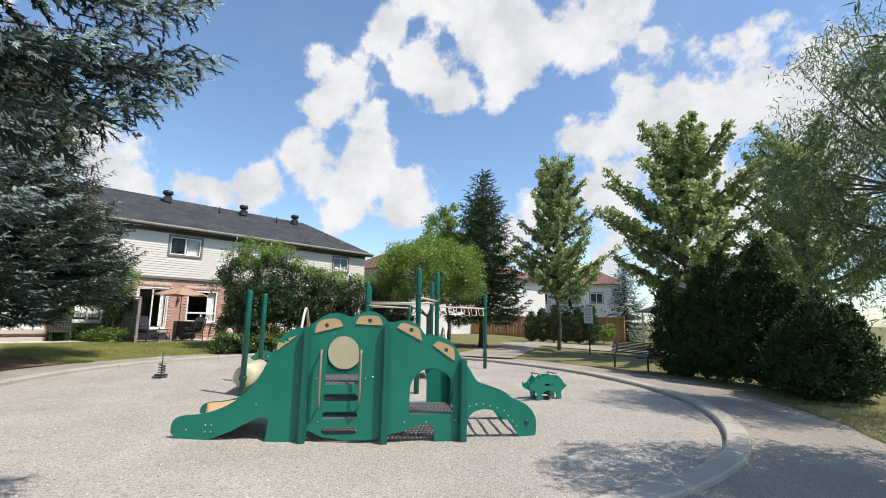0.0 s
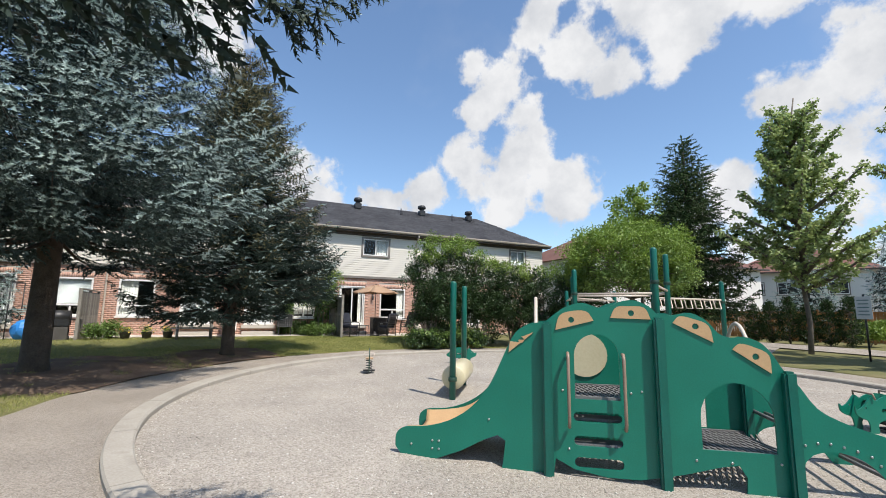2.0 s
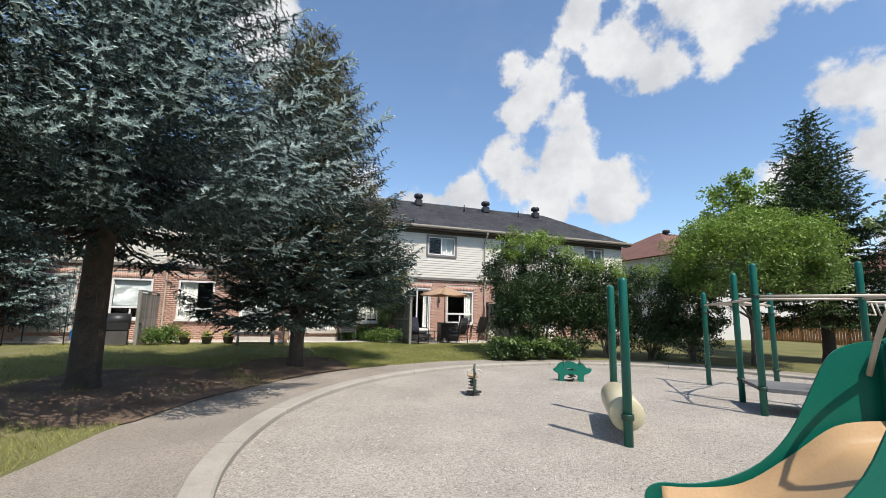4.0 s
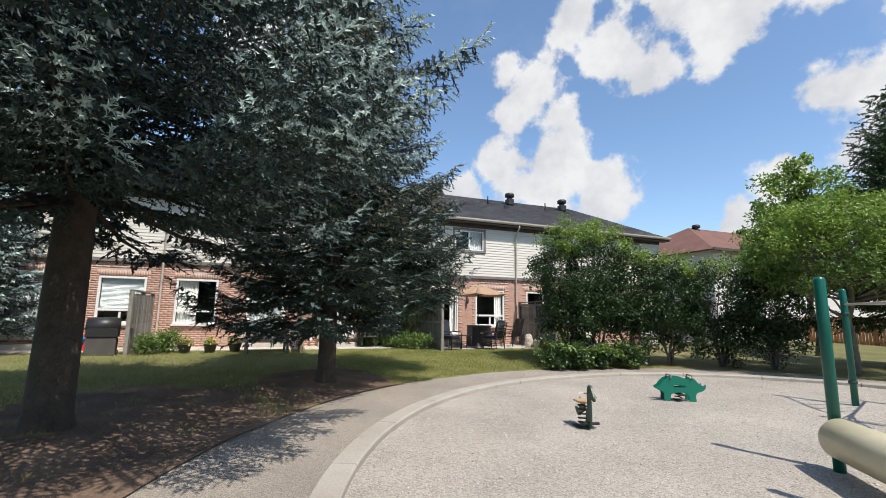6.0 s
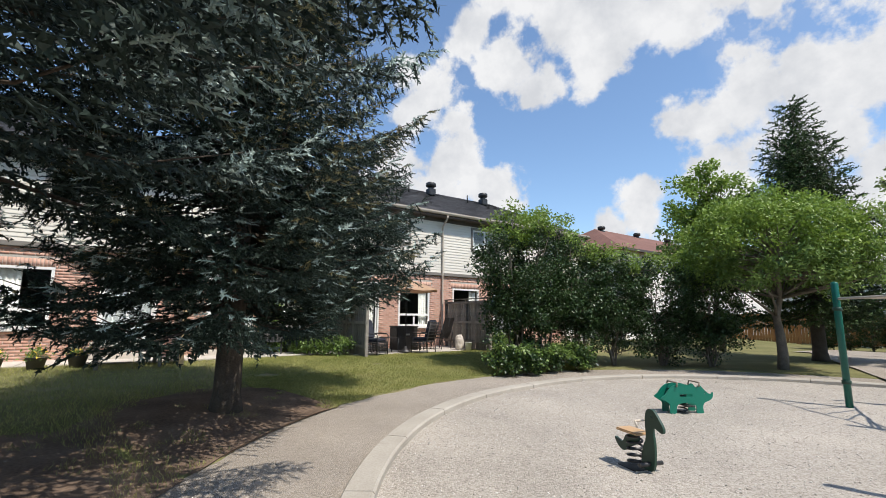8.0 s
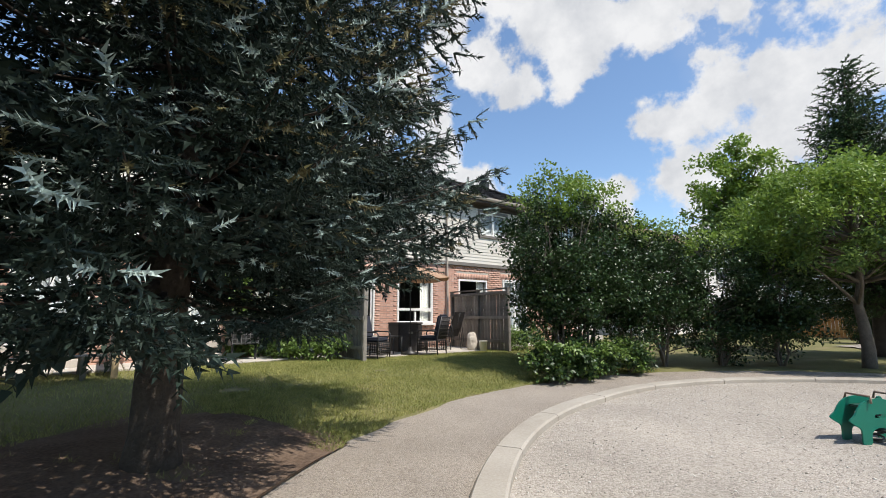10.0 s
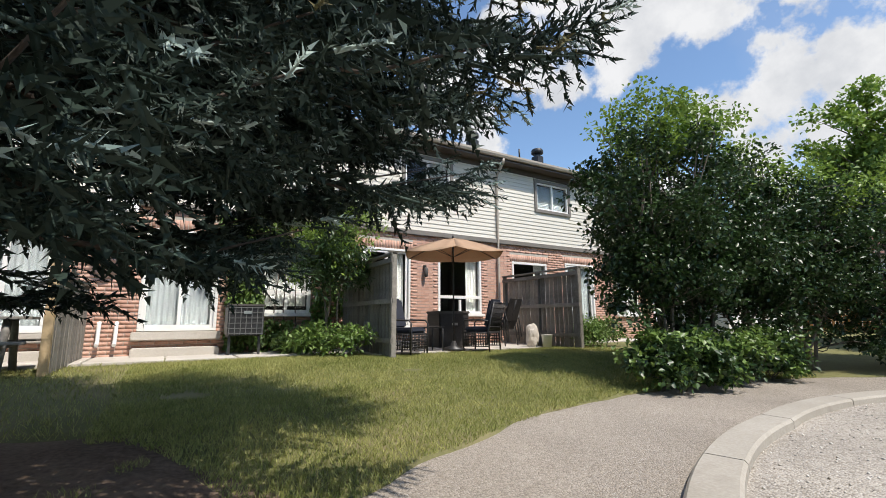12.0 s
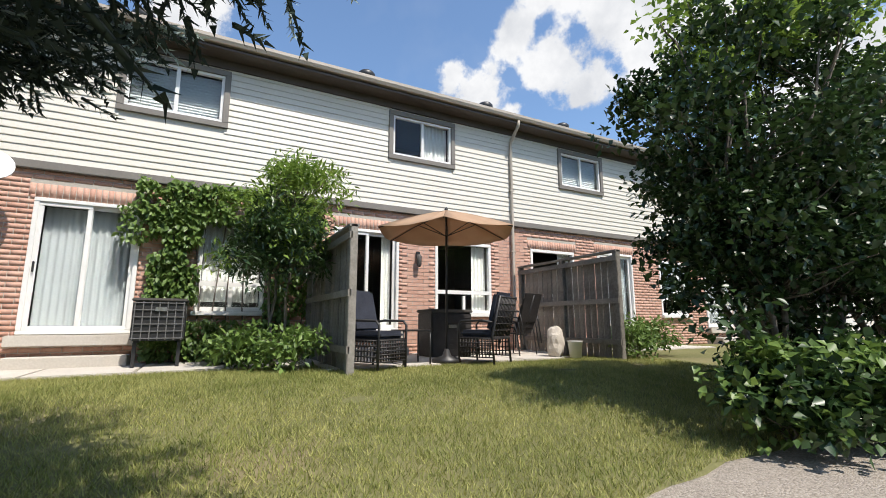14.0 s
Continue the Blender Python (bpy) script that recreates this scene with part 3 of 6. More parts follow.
            s += (twig * 0.8 / dense if outer else 0.19) / max(ln, 0.3)
        fine.append((at(0.97), out + np.array([0, 0, 0.2]), twig * 1.3, 1))
    part("branchwork", wood, BARK, ob)
    Vs, Fs, Ts, start = [], [], [], 0
    for rows, tmpl in ((fine, twig_template(rng, needles, 0.3, broad)), (inner, twig_template(rng, max(6, needles - 4), 0.27, max(broad * 1.15, 0.13)))):
        if not rows:
            continue
        V, F = place_twigs(rng, np.array([r[0] for r in rows]), np.array([r[1] for r in rows]), np.array([r[2] for r in rows]), tmpl)
        Vs.append(V), Fs.append(F + start), Ts.append(np.repeat([r[3] for r in rows], len(tmpl[1])))
        start += len(V)
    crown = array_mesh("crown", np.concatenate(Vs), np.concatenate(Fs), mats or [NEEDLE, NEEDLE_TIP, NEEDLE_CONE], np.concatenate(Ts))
    crown.parent = ob
    return ob


def stem(h, lean=(0, 0), wob=0.05, seed=0, n=6, z0=-0.15):
    r = np.random.default_rng(seed)
    return [(lean[0] * i / n + r.normal(0, wob) * (i > 0), lean[1] * i / n + r.normal(0, wob) * (i > 0), z0 + (h - z0) * i / n) for i in range(n + 1)]


# blue spruces beside the path
def path_side(zz, a, ln):
    """Boughs over the path are kept short low down."""
    return min(ln, 3.6) if zz < 3.1 and 0.3 < a % 6.283 < 2.0 else ln


def path_gap(zz, a, ln):
    """The lowest boughs end short of the path."""
    return min(ln, 1.9) if zz < 2.1 and 0.0 < a % 6.283 < 2.1 else ln


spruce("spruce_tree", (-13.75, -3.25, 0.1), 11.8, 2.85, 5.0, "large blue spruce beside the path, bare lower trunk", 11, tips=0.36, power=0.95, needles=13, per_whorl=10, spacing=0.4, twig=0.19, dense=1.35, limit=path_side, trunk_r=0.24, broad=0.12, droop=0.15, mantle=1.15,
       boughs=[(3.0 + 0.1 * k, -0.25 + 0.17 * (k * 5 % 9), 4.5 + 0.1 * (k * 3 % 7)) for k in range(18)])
# few pale tips here: the shaded side is put into the needle colours
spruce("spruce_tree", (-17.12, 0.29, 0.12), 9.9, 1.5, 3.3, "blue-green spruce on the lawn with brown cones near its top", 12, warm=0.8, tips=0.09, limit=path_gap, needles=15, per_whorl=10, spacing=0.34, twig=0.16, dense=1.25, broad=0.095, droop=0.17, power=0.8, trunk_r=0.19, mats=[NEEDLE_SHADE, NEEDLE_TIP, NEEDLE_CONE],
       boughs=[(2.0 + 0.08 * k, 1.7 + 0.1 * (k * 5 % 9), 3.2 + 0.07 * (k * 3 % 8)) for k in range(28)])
spruce("spruce_tree", (-3.0, -3.3, 0.02), 8.5, 4.3, 2.2, "blue spruce with a long bough over the path", 13, tips=0.3, warm=0.2, needles=18, per_whorl=4, spacing=0.45, twig=0.12, droop=0.2, broad=0.09,
       boughs=[(3.3, 1.71, 4.3), (3.5, 1.74, 4.55), (3.6, 1.62, 3.7), (3.75, 1.76, 4.4), (3.95, 1.7, 4.4), (3.4, 1.66, 3.9), (4.2, 1.73, 4.3)])
# added out of view, only to cast shade on the path's left side
spruce("spruce_tree", (-8.8, -5.4, 0.02), 9.5, 2.3, 3.2, "unseen spruce added to shade the path edge", 18, needles=6, twig=0.3, spacing=0.4, broad=0.2)
spruce("spruce_tree", (-23.2, -8.9, 0.2), 8.0, 1.2, 2.6, "spruce near the brick townhouses", 14, needles=8, twig=0.3, spacing=0.34, broad=0.17)
spruce("spruce_tree", (-15.6, 19.6, 0.1), 9.8, 1.7, 2.7, "tall dark green spruce behind the playground", 15, needles=8, twig=0.3, spacing=0.3, tips=0.3, per_whorl=10, broad=0.18, mats=[NEEDLE_GREEN, LEAF_CEDAR, NEEDLE_GREEN])
spruce("spruce_tree", (-17.4, 33.0, 0.1), 5.6, 0.4, 2.2, "blue spruce far beyond the footpath", 16, needles=7, twig=0.32, spacing=0.34, broad=0.13)
spruce("spruce_tree", (-14.2, 36.0, 0.1), 6.6, 0.4, 2.0, "thin dark spruce far beyond the footpath", 17, needles=7, twig=0.32, spacing=0.36, broad=0.13)

# lilac hedge along the path
rng0 = np.random.default_rng(5)
for i, (x, y, h, r) in enumerate([(-19.05, 8.0, 4.6, 1.15), (-19.2, 9.1, 4.8, 1.3), (-19.0, 10.3, 4.1, 1.3), (-18.5, 11.6, 3.9, 1.3), (-17.7, 12.9, 3.7, 1.25), (-16.7, 13.9, 3.5, 1.15)]):
    stems = [stem(h * 0.8, (rng0.uniform(-0.8, 0.8), rng0.uniform(-0.8, 0.8)), 0.07, 40 + 7 * i + j) for j in range(7)]
    cl = np.concatenate([shell(rng0, 95, (0, 0, h * 0.6), (r, r * 1.05, h * 0.4), -0.9), shell(rng0, 45, (0, 0, h * 0.32), (r * 0.9, r * 0.95, h * 0.32), -0.95, 0.2)])
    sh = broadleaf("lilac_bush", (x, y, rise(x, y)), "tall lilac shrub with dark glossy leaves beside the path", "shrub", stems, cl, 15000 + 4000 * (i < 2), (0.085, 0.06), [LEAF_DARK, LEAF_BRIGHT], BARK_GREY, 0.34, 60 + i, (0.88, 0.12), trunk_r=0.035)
    sh["group"] = "lilac hedge"
for i, (x, y) in enumerate([(-18.55, 7.15), (-18.45, 7.8), (-18.4, 8.6), (-18.3, 9.6)]):
    cl = shell(rng0, 40, (0, 0, 0.32), (0.44, 0.48, 0.4), -0.5, 0.3)
    sh = broadleaf("low_bush", (x, y, 0.05), "low leafy green bush at the foot of the hedge", "shrub", [stem(0.5, (0.2 * j - 0.3, 0.1), 0.04, 90 + j) for j in range(3)], cl, 2600, (0.09, 0.07), [LEAF_DARK, LEAF_MID], BARK_GREY, 0.22, 80 + i, (0.55, 0.45), trunk_r=0.015)
    sh["group"] = "low bushes under the hedge"

# round-headed tree behind the hedge
cl = np.concatenate([shell(rng0, 300, (0, 0, 3.4), (2.6, 2.6, 1.95), -0.6, 0.7), shell(rng0, 80, (0, 0, 2.9), (2.6, 2.6, 1.1), -0.4, 0.4)])
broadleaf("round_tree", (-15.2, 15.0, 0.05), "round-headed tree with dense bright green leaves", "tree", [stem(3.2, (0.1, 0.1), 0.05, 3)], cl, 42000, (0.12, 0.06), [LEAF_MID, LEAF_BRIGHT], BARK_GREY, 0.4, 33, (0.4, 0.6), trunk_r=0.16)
cl = shell(rng0, 130, (0, 0, 5.6), (2.3, 2.3, 3.0), -0.9, 0.3)
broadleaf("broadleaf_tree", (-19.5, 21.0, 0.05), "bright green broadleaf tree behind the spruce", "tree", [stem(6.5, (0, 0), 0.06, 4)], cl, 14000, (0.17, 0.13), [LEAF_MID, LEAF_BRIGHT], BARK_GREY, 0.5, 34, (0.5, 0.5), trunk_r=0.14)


def maple(base, h, r, low, seed, label, leaves=17000):
    """An open crown of ascending branches, each with a spray of leaves that narrows to a spiky end."""
    rng = np.random.default_rng(seed)
    cl, stems = [], [stem(h * 0.93, (0.1, 0.1), 0.08, seed, 8)]
    for i in range(44):
        f = ((i + rng.uniform(0, 1)) / 44) ** 1.1
        a = i * 2.4 + rng.uniform(-0.5, 0.5)
        z0 = low * 0.8 + (h * 0.8 - low * 0.8) * f
        reach = r * (1 - 0.72 * f) * rng.uniform(0.75, 1.15)
        tip = np.array([math.cos(a) * reach, math.sin(a) * reach, z0 + reach * rng.uniform(0.45, 0.8) + 0.9 * f * f])
        st = np.array([0, 0, z0])
        for k in range(12):
            s = 0.22 + 0.78 * k / 11
            wide = 0.34 * (1.05 - s)
            for b in range(2 if s < 0.75 else 1):
                cl.append(st + (tip - st) * s + np.array([0, 0, -0.12 * math.sin(3.14 * s)]) + rng.normal(0, 1, 3) * (wide, wide, wide * 0.5))
        stems.append([tuple(st), tuple(st + (tip - st) * 0.5 + [0, 0, -0.12]), tuple(tip)])
    return broadleaf("maple_tree", base, label, "maple tree", stems, cl, leaves, (0.15, 0.13), [LEAF_MAPLE], BARK_GREY, 0.2, seed, trunk_r=0.1)


maple((-11.7, 20.9, 0.08), 11.3, 2.9, 2.9, 51, "young maple with open green crown on the grass", 20000)
maple((-5.2, 19.6, 0.08), 10.6, 4.2, 2.6, 52, "broad maple rising behind the cedar hedge", 34000)
maple((-1.6, 21.0, 0.08), 9.6, 3.4, 2.6, 54, "maple behind the cedar hedge", 16000)
maple((4.5, 21.0, 0.08), 9.0, 3.6, 2.4, 53, "maple beyond the lawn", 14000)


def cedar(base, h, r, seed, label, leaves=9000):
    rng = np.random.default_rng(seed)
    t = rng.uniform(0.02, 1, 150)
    a = rng.uniform(0, 6.283, 150)
    rad = r * np.minimum(1, t * 6) * (1 - t ** 2.2) ** 0.75 * rng.uniform(0.65, 1.08, 150)
    cl = np.stack([np.cos(a) * rad, np.sin(a) * rad, t * h], 1)
    ob = broadleaf("cedar", base, label, "cedar", [stem(h * 0.9, (0, 0), 0.02, seed)], cl, leaves, (0.11, 0.045), [LEAF_CEDAR], BARK_GREY, 0.2, seed, droop=-0.9, trunk_r=0.05)
    ob["group"] = "cedar hedge"
    return ob


for i in range(9):
    f = i / 8
    cedar((-4.35 + 3.9 * f, 14.3 - 1.75 * f, 0.04), [2.6, 2.2, 2.9, 3.3, 2.7, 3.4, 2.3, 2.0, 1.8][i], 0.52, 100 + i, "columnar dark green cedar in a clipped row")
cedar((-0.9, 12.0, 0.04), 1.9, 0.95, 120, "broad rounded dark cedar at the row's end", 11000)
for i in range(6):
    cedar((-17.6 + 0.85 * i, 27.6 + 0.1 * i, 0.08), 2.0 + 0.2 * (i % 3), 0.55, 130 + i, "small sunlit cedar by the board fence", 3500)

# willow at the path's edge
cl = np.concatenate([shell(rng0, 210, (0, 0, 3.6), (1.9, 1.9, 2.4), -0.95, 0.35), shell(rng0, 60, (0, 0, 5.6), (1.4, 1.4, 1.5), -0.5, 0.3)])
broadleaf("willow_tree", (0.35, 10.6, 0.04), "small willow with narrow drooping leaves at the path", "willow tree", [stem(4.6, (0.2, 0.1), 0.06, 8)], cl, 26000, (0.14, 0.022), [LEAF_WILLOW], BARK_GREY, 0.45, 37, droop=0.5, trunk_r=0.07)
cl = np.concatenate([shell(rng0, 200, (0, 0, 4.6), (2.0, 2.2, 2.3), -0.95, 0.2)])
broadleaf("willow_tree", (2.3, 6.2, 0.04), "willow whose shade falls across the path", "willow tree", [stem(5.0, (0.1, 0.1), 0.06, 9)], cl, 24000, (0.16, 0.03), [LEAF_WILLOW], BARK_GREY, 0.45, 39, droop=0.5, trunk_r=0.09)
cl = shell(rng0, 30, (0, 0, 0.7), (0.9, 0.8, 0.6), -0.5, 0.3)
broadleaf("yellow_green_bush", (-13.2, 29.5, 0.08), "yellow-green shrub beyond the footpath", "shrub", [stem(0.8, (0.1 * j, 0), 0.03, j) for j in range(3)], cl, 3500, (0.14, 0.09), [LEAF_BRIGHT], BARK_GREY, 0.3, 38, trunk_r=0.02)


# ---- townhouses ----
WALL_X = -25.3
BASE_Z, BAND_Z, EAVE_Z = 0.3, 3.22, 5.76


def board_with_holes(bm, x, thick, y0, y1, z0, z1, holes):
    """A wall slab facing +x with rectangular openings (y0, y1, z0, z1)."""
    ys = sorted({y0, y1, *[v for h in holes for v in h[:2]]})
    zs = sorted({z0, z1, *[v for h in holes for v in h[2:]]})
    for a, b in zip(ys, ys[1:]):
        for c, d in zip(zs, zs[1:]):
            m = ((a + b) / 2, (c + d) / 2)
            if not any(h[0] < m[0] < h[1] and h[2] < m[1] < h[3] for h in holes):
                box(bm, (x - thick / 2, m[0], m[1]), (thick, b - a, d - c))
    return bm


def ring_frame(bm, x, y0, y1, z0, z1, w, depth):
    box(bm, (x, (y0 + y1) / 2, z1 - w / 2), (depth, y1 - y0, w), bevel=0.006)
    box(bm, (x, (y0 + y1) / 2, z0 + w / 2), (depth, y1 - y0, w), bevel=0.006)
    box(bm, (x, y0 + w / 2, (z0 + z1) / 2), (depth, w, z1 - z0 - 2 * w), bevel=0.006)
    box(bm, (x, y1 - w / 2, (z0 + z1) / 2), (depth, w, z1 - z0 - 2 * w), bevel=0.006)
    return bm


def pane(y0, y1, z0, z1, x, parent):
    ob = part("pane", newbox((x, (y0 + y1) / 2, (z0 + z1) / 2), (0.006, y1 - y0, z1 - z0)), GLASS, parent)
    ob.visible_shadow = False
    return ob


def pleats(y0, y1, z0, z1, x, wave, parent, mat, name="curtain"):
    n = max(8, int((y1 - y0) / wave) * 4)
    V = [(x + 0.022 * math.sin(2 * math.pi * i / 4 + 0.4), y0 + (y1 - y0) * i / n, z) for z in (z0, z1) for i in range(n + 1)]
    F = [(i, i + 1, n + 2 + i, n + 1 + i) for i in range(n)]
    ob = array_mesh(name, V, F, mat)
    ob.parent = parent
    return ob


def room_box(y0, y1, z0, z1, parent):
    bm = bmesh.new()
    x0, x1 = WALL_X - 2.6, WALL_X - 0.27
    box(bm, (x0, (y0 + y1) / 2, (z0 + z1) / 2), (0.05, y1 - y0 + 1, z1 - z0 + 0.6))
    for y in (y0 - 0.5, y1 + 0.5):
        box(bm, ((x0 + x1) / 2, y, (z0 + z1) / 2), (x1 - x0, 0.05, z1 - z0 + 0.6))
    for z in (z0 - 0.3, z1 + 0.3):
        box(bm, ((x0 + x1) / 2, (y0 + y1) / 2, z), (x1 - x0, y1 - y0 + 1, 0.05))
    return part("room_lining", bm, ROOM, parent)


count = [0]


def upper_window(y0, y1, z0, z1, blinds):
    count[0] += 1
    w = thing("window_%d" % count[0], pose(0, 0, 0), "white sliding window in taupe trim on cream siding", "window", kind="structure")
    part("trim", ring_frame(bmesh.new(), WALL_X + 0.02, y0, y1, z0, z1, 0.1, 0.07), TAUPE, w, "taupe window trim")
    part("window_frame", ring_frame(bmesh.new(), WALL_X - 0.02, y0 + 0.1, y1 - 0.1, z0 + 0.1, z1 - 0.1, 0.05, 0.08), WHITE, w)
    m = (y0 + y1) / 2
    part("mullion", newbox((WALL_X - 0.02, m, (z0 + z1) / 2), (0.06, 0.06, z1 - z0 - 0.3)), WHITE, w)
    pane(y0 + 0.15, m - 0.03, z0 + 0.15, z1 - 0.15, WALL_X - 0.03, w)
    pane(m + 0.03, y1 - 0.15, z0 + 0.15, z1 - 0.15, WALL_X - 0.045, w)
    if blinds:
        n = 16
        for i in range(n):
            z = z0 + 0.17 + (z1 - z0 - 0.34) * i / (n - 1)
            bm = newbox((0, 0, 0), (0.07, y1 - y0 - 0.3, 0.008))
            ob = part("slat", bm, BLIND, w)
            ob.matrix_basis = pose(WALL_X - 0.13, m, z, 0, 62, 0)
    else:
        pleats(m + 0.1, y1 - 0.14, z0 + 0.1, z1 - 0.1, WALL_X - 0.15, 0.09, w, CURTAIN)
    room_box(y0, y1, z0, z1, w)
    return w


def ground_window(y0, y1, z0, z1, dress):
    count[0] += 1
    w = thing("window_%d" % count[0], pose(0, 0, 0), "white framed living-room window in the brick wall", "window", kind="structure")
    part("window_frame", ring_frame(bmesh.new(), WALL_X - 0.04, y0, y1, z0, z1, 0.07, 0.09), WHITE, w)
    zb = z0 + 0.46
    part("transom", newbox((WALL_X - 0.04, (y0 + y1) / 2, zb), (0.08, y1 - y0 - 0.14, 0.08)), WHITE, w)
    part("mullion", newbox((WALL_X - 0.04, (y0 + y1) / 2, (z0 + zb) / 2), (0.06, 0.06, zb - z0 - 0.15)), WHITE, w)
    part("window_sill", newbox((WALL_X + 0.03, (y0 + y1) / 2, z0 - 0.04), (0.14, y1 - y0 + 0.08, 0.07), bevel=0.01), WHITE, w)
    pane(y0 + 0.07, y1 - 0.07, zb + 0.04, z1 - 0.07, WALL_X - 0.05, w)
    pane(y0 + 0.07, y1 - 0.07, z0 + 0.07, zb - 0.04, WALL_X - 0.05, w)
    if dress == "blind":
        for i in range(24):
            ob = part("slat", newbox((0, 0, 0), (0.05, y1 - y0 - 0.16, 0.006)), BLIND, w)
            ob.matrix_basis = pose(WALL_X - 0.13, (y0 + y1) / 2, zb + 0.08 + (z1 - zb - 0.16) * i / 23, 0, 60, 0)
    elif dress == "half":
        pleats(y1 - 0.45, y1 - 0.08, z0 + 0.05, z1 - 0.06, WALL_X - 0.16, 0.09, w, CURTAIN)
    elif dress == "left":
        pleats(y0 + 0.08, y0 + 0.7, z0 + 0.05, z1 - 0.06, WALL_X - 0.16, 0.09, w, CURTAIN)
    else:
        pleats(y0 + 0.08, y1 - 0.08, zb - 0.3, z1 - 0.06, WALL_X - 0.16, 0.09, w, CURTAIN)
    room_box(y0, y1, z0, z1, w)


def patio_door(y0, y1, z0, z1, dress):
    count[0] += 1
    w = thing("door_%d" % count[0], pose(0, 0, 0), "white sliding glass patio door in the brick wall", "patio door", kind="structure")
    part("door_frame", ring_frame(bmesh.new(), WALL_X - 0.04, y0, y1, z0, z1, 0.06, 0.12), WHITE, w)
    m = (y0 + y1) / 2
    for a, b, x in ((y0 + 0.06, m + 0.03, WALL_X - 0.02), (m - 0.03, y1 - 0.06, WALL_X - 0.07)):
        leaf = part("door_leaf", ring_frame(bmesh.new(), x, a, b, z0 + 0.06, z1 - 0.06, 0.06, 0.04), WHITE, w)
        pane(a + 0.06, b - 0.06, z0 + 0.12, z1 - 0.12, x, leaf)
        part("handle", newbox((x + 0.04, a + 0.035, z0 + 0.98), (0.03, 0.025, 0.16), bevel=0.006), BLACK, leaf, "black door handle")
    part("door_sill", newbox((WALL_X + 0.06, m, z0 - 0.09), (0.2, y1 - y0 + 0.16, 0.16), bevel=0.012), SLAB, w, "concrete door sill")
    part("step", newbox((WALL_X + 0.22, m, 0.36), (0.5, y1 - y0 + 0.1, 0.2), bevel=0.015), SLAB, w, "concrete step")
    if dress:
        pleats(y0 + 0.1, y1 - 0.1, z0 + 0.1, z1 - 0.1, WALL_X - 0.2, 0.09, w, DOOR_BLIND, "vertical_blind")
    else:
        pleats(y1 - 0.32, y1 - 0.12, z0 + 0.1, z1 - 0.1, WALL_X - 0.2, 0.07, w, CURTAIN)
    room_box(y0, y1, z0, z1, w)


DOORS = [(0.92, 2.28, 1), (5.42, 6.78, 0), (12.5, 13.86, 1), (-1.75, -0.39, 1), (-8.9, -7.5, 1), (17.1, 18.4, 1)]
GWINS = [(3.12, 4.2, "full"), (7.63, 9.08, "half"), (10.25, 11.68, "half"), (-4.1, -2.75, "left"), (-6.4, -5.0, "blind"), (15.0, 16.2, "half")]
UWINS = [(1.75, 3.41, 1), (6.5, 8.12, 0), (11.24, 12.86, 1), (16.0, 17.3, 1), (-3.2, -1.6, 0), (-7.7, -6.1, 1)]
Y0, Y1 = -24.0, 18.6
low_holes = [(a, b, 0.77, 2.8) for a, b, _ in DOORS] + [(a, b, 1.13, 2.72) for a, b, _ in GWINS]
high_holes = [(a + 0.05, b - 0.05, 4.44, 5.44) for a, b, _ in UWINS]
for a, b, d in DOORS:
    patio_door(a, b, 0.77, 2.8, d)
for a, b, d in GWINS:
    ground_window(a, b, 1.13, 2.72, d)
for a, b, d in UWINS:
    upper_window(a, b, 4.39, 5.49, d)

wall_low = part("wall_lower", board_with_holes(bmesh.new(), WALL_X - 0.012, 0.24, Y0, Y1, -0.2, BAND_Z, low_holes), MORTAR)
tagged(wall_low, "red brick ground-floor wall of the townhouses", "brick wall", kind="structure")
wall_high = part("wall_upper", board_with_holes(bmesh.new(), WALL_X, 0.22, Y0, Y1, BAND_Z + 0.13, EAVE_Z, high_holes), SIDING)
tagged(wall_high, "cream vinyl siding on the upper floor", "siding wall", kind="structure")
for nm, yy in (("wall_end_south", Y0), ("wall_end_north", Y1)):
    tagged(part(nm, newbox((WALL_X - 5, yy, 2.7), (9.6, 0.2, 6.0)), SIDING), "end wall of the townhouse row", "wall", kind="structure")
tagged(part("wall_back", newbox((WALL_X - 9.9, (Y0 + Y1) / 2, 2.7), (0.2, Y1 - Y0, 6.0)), SIDING), "rear wall of the townhouse row", "wall", kind="structure")
tagged(part("trim", newbox((WALL_X + 0.03, (Y0 + Y1) / 2, BAND_Z + 0.065), (0.07, Y1 - Y0, 0.13), bevel=0.01), TAUPE), "taupe band between brick and siding", "trim", kind="structure")

# roof with gable-ended fall towards the north corner
EX, RX, RZ = WALL_X + 0.4, WALL_X - 4.85, 8.4
roof = thing("roof", pose(0, 0, 0), "charcoal shingle roof of the townhouses", "roof", kind="structure")
yr = Y1 + 0.4
bm = bmesh.new()
a = [bm.verts.new(p) for p in ((EX, Y0 - 0.4, EAVE_Z + 0.1), (EX, yr, EAVE_Z + 0.1), (RX, yr - 2.6, RZ), (RX, Y0 - 0.4, RZ), (2 * RX - EX, Y0 - 0.4, EAVE_Z + 0.1), (2 * RX - EX, yr, EAVE_Z + 0.1))]
for f in ((0, 1, 2, 3), (3, 2, 5, 4), (1, 5, 2), (0, 3, 4)):
    bm.faces.new([a[i] for i in f])
part("roof_deck", bm, SHINGLE, roof)
slope = math.atan2(RZ - EAVE_Z - 0.1, EX - RX)
V, F = [], []
run = math.hypot(RZ - EAVE_Z - 0.1, EX - RX)
rs = np.random.default_rng(9)
rows = int(run / 0.15)
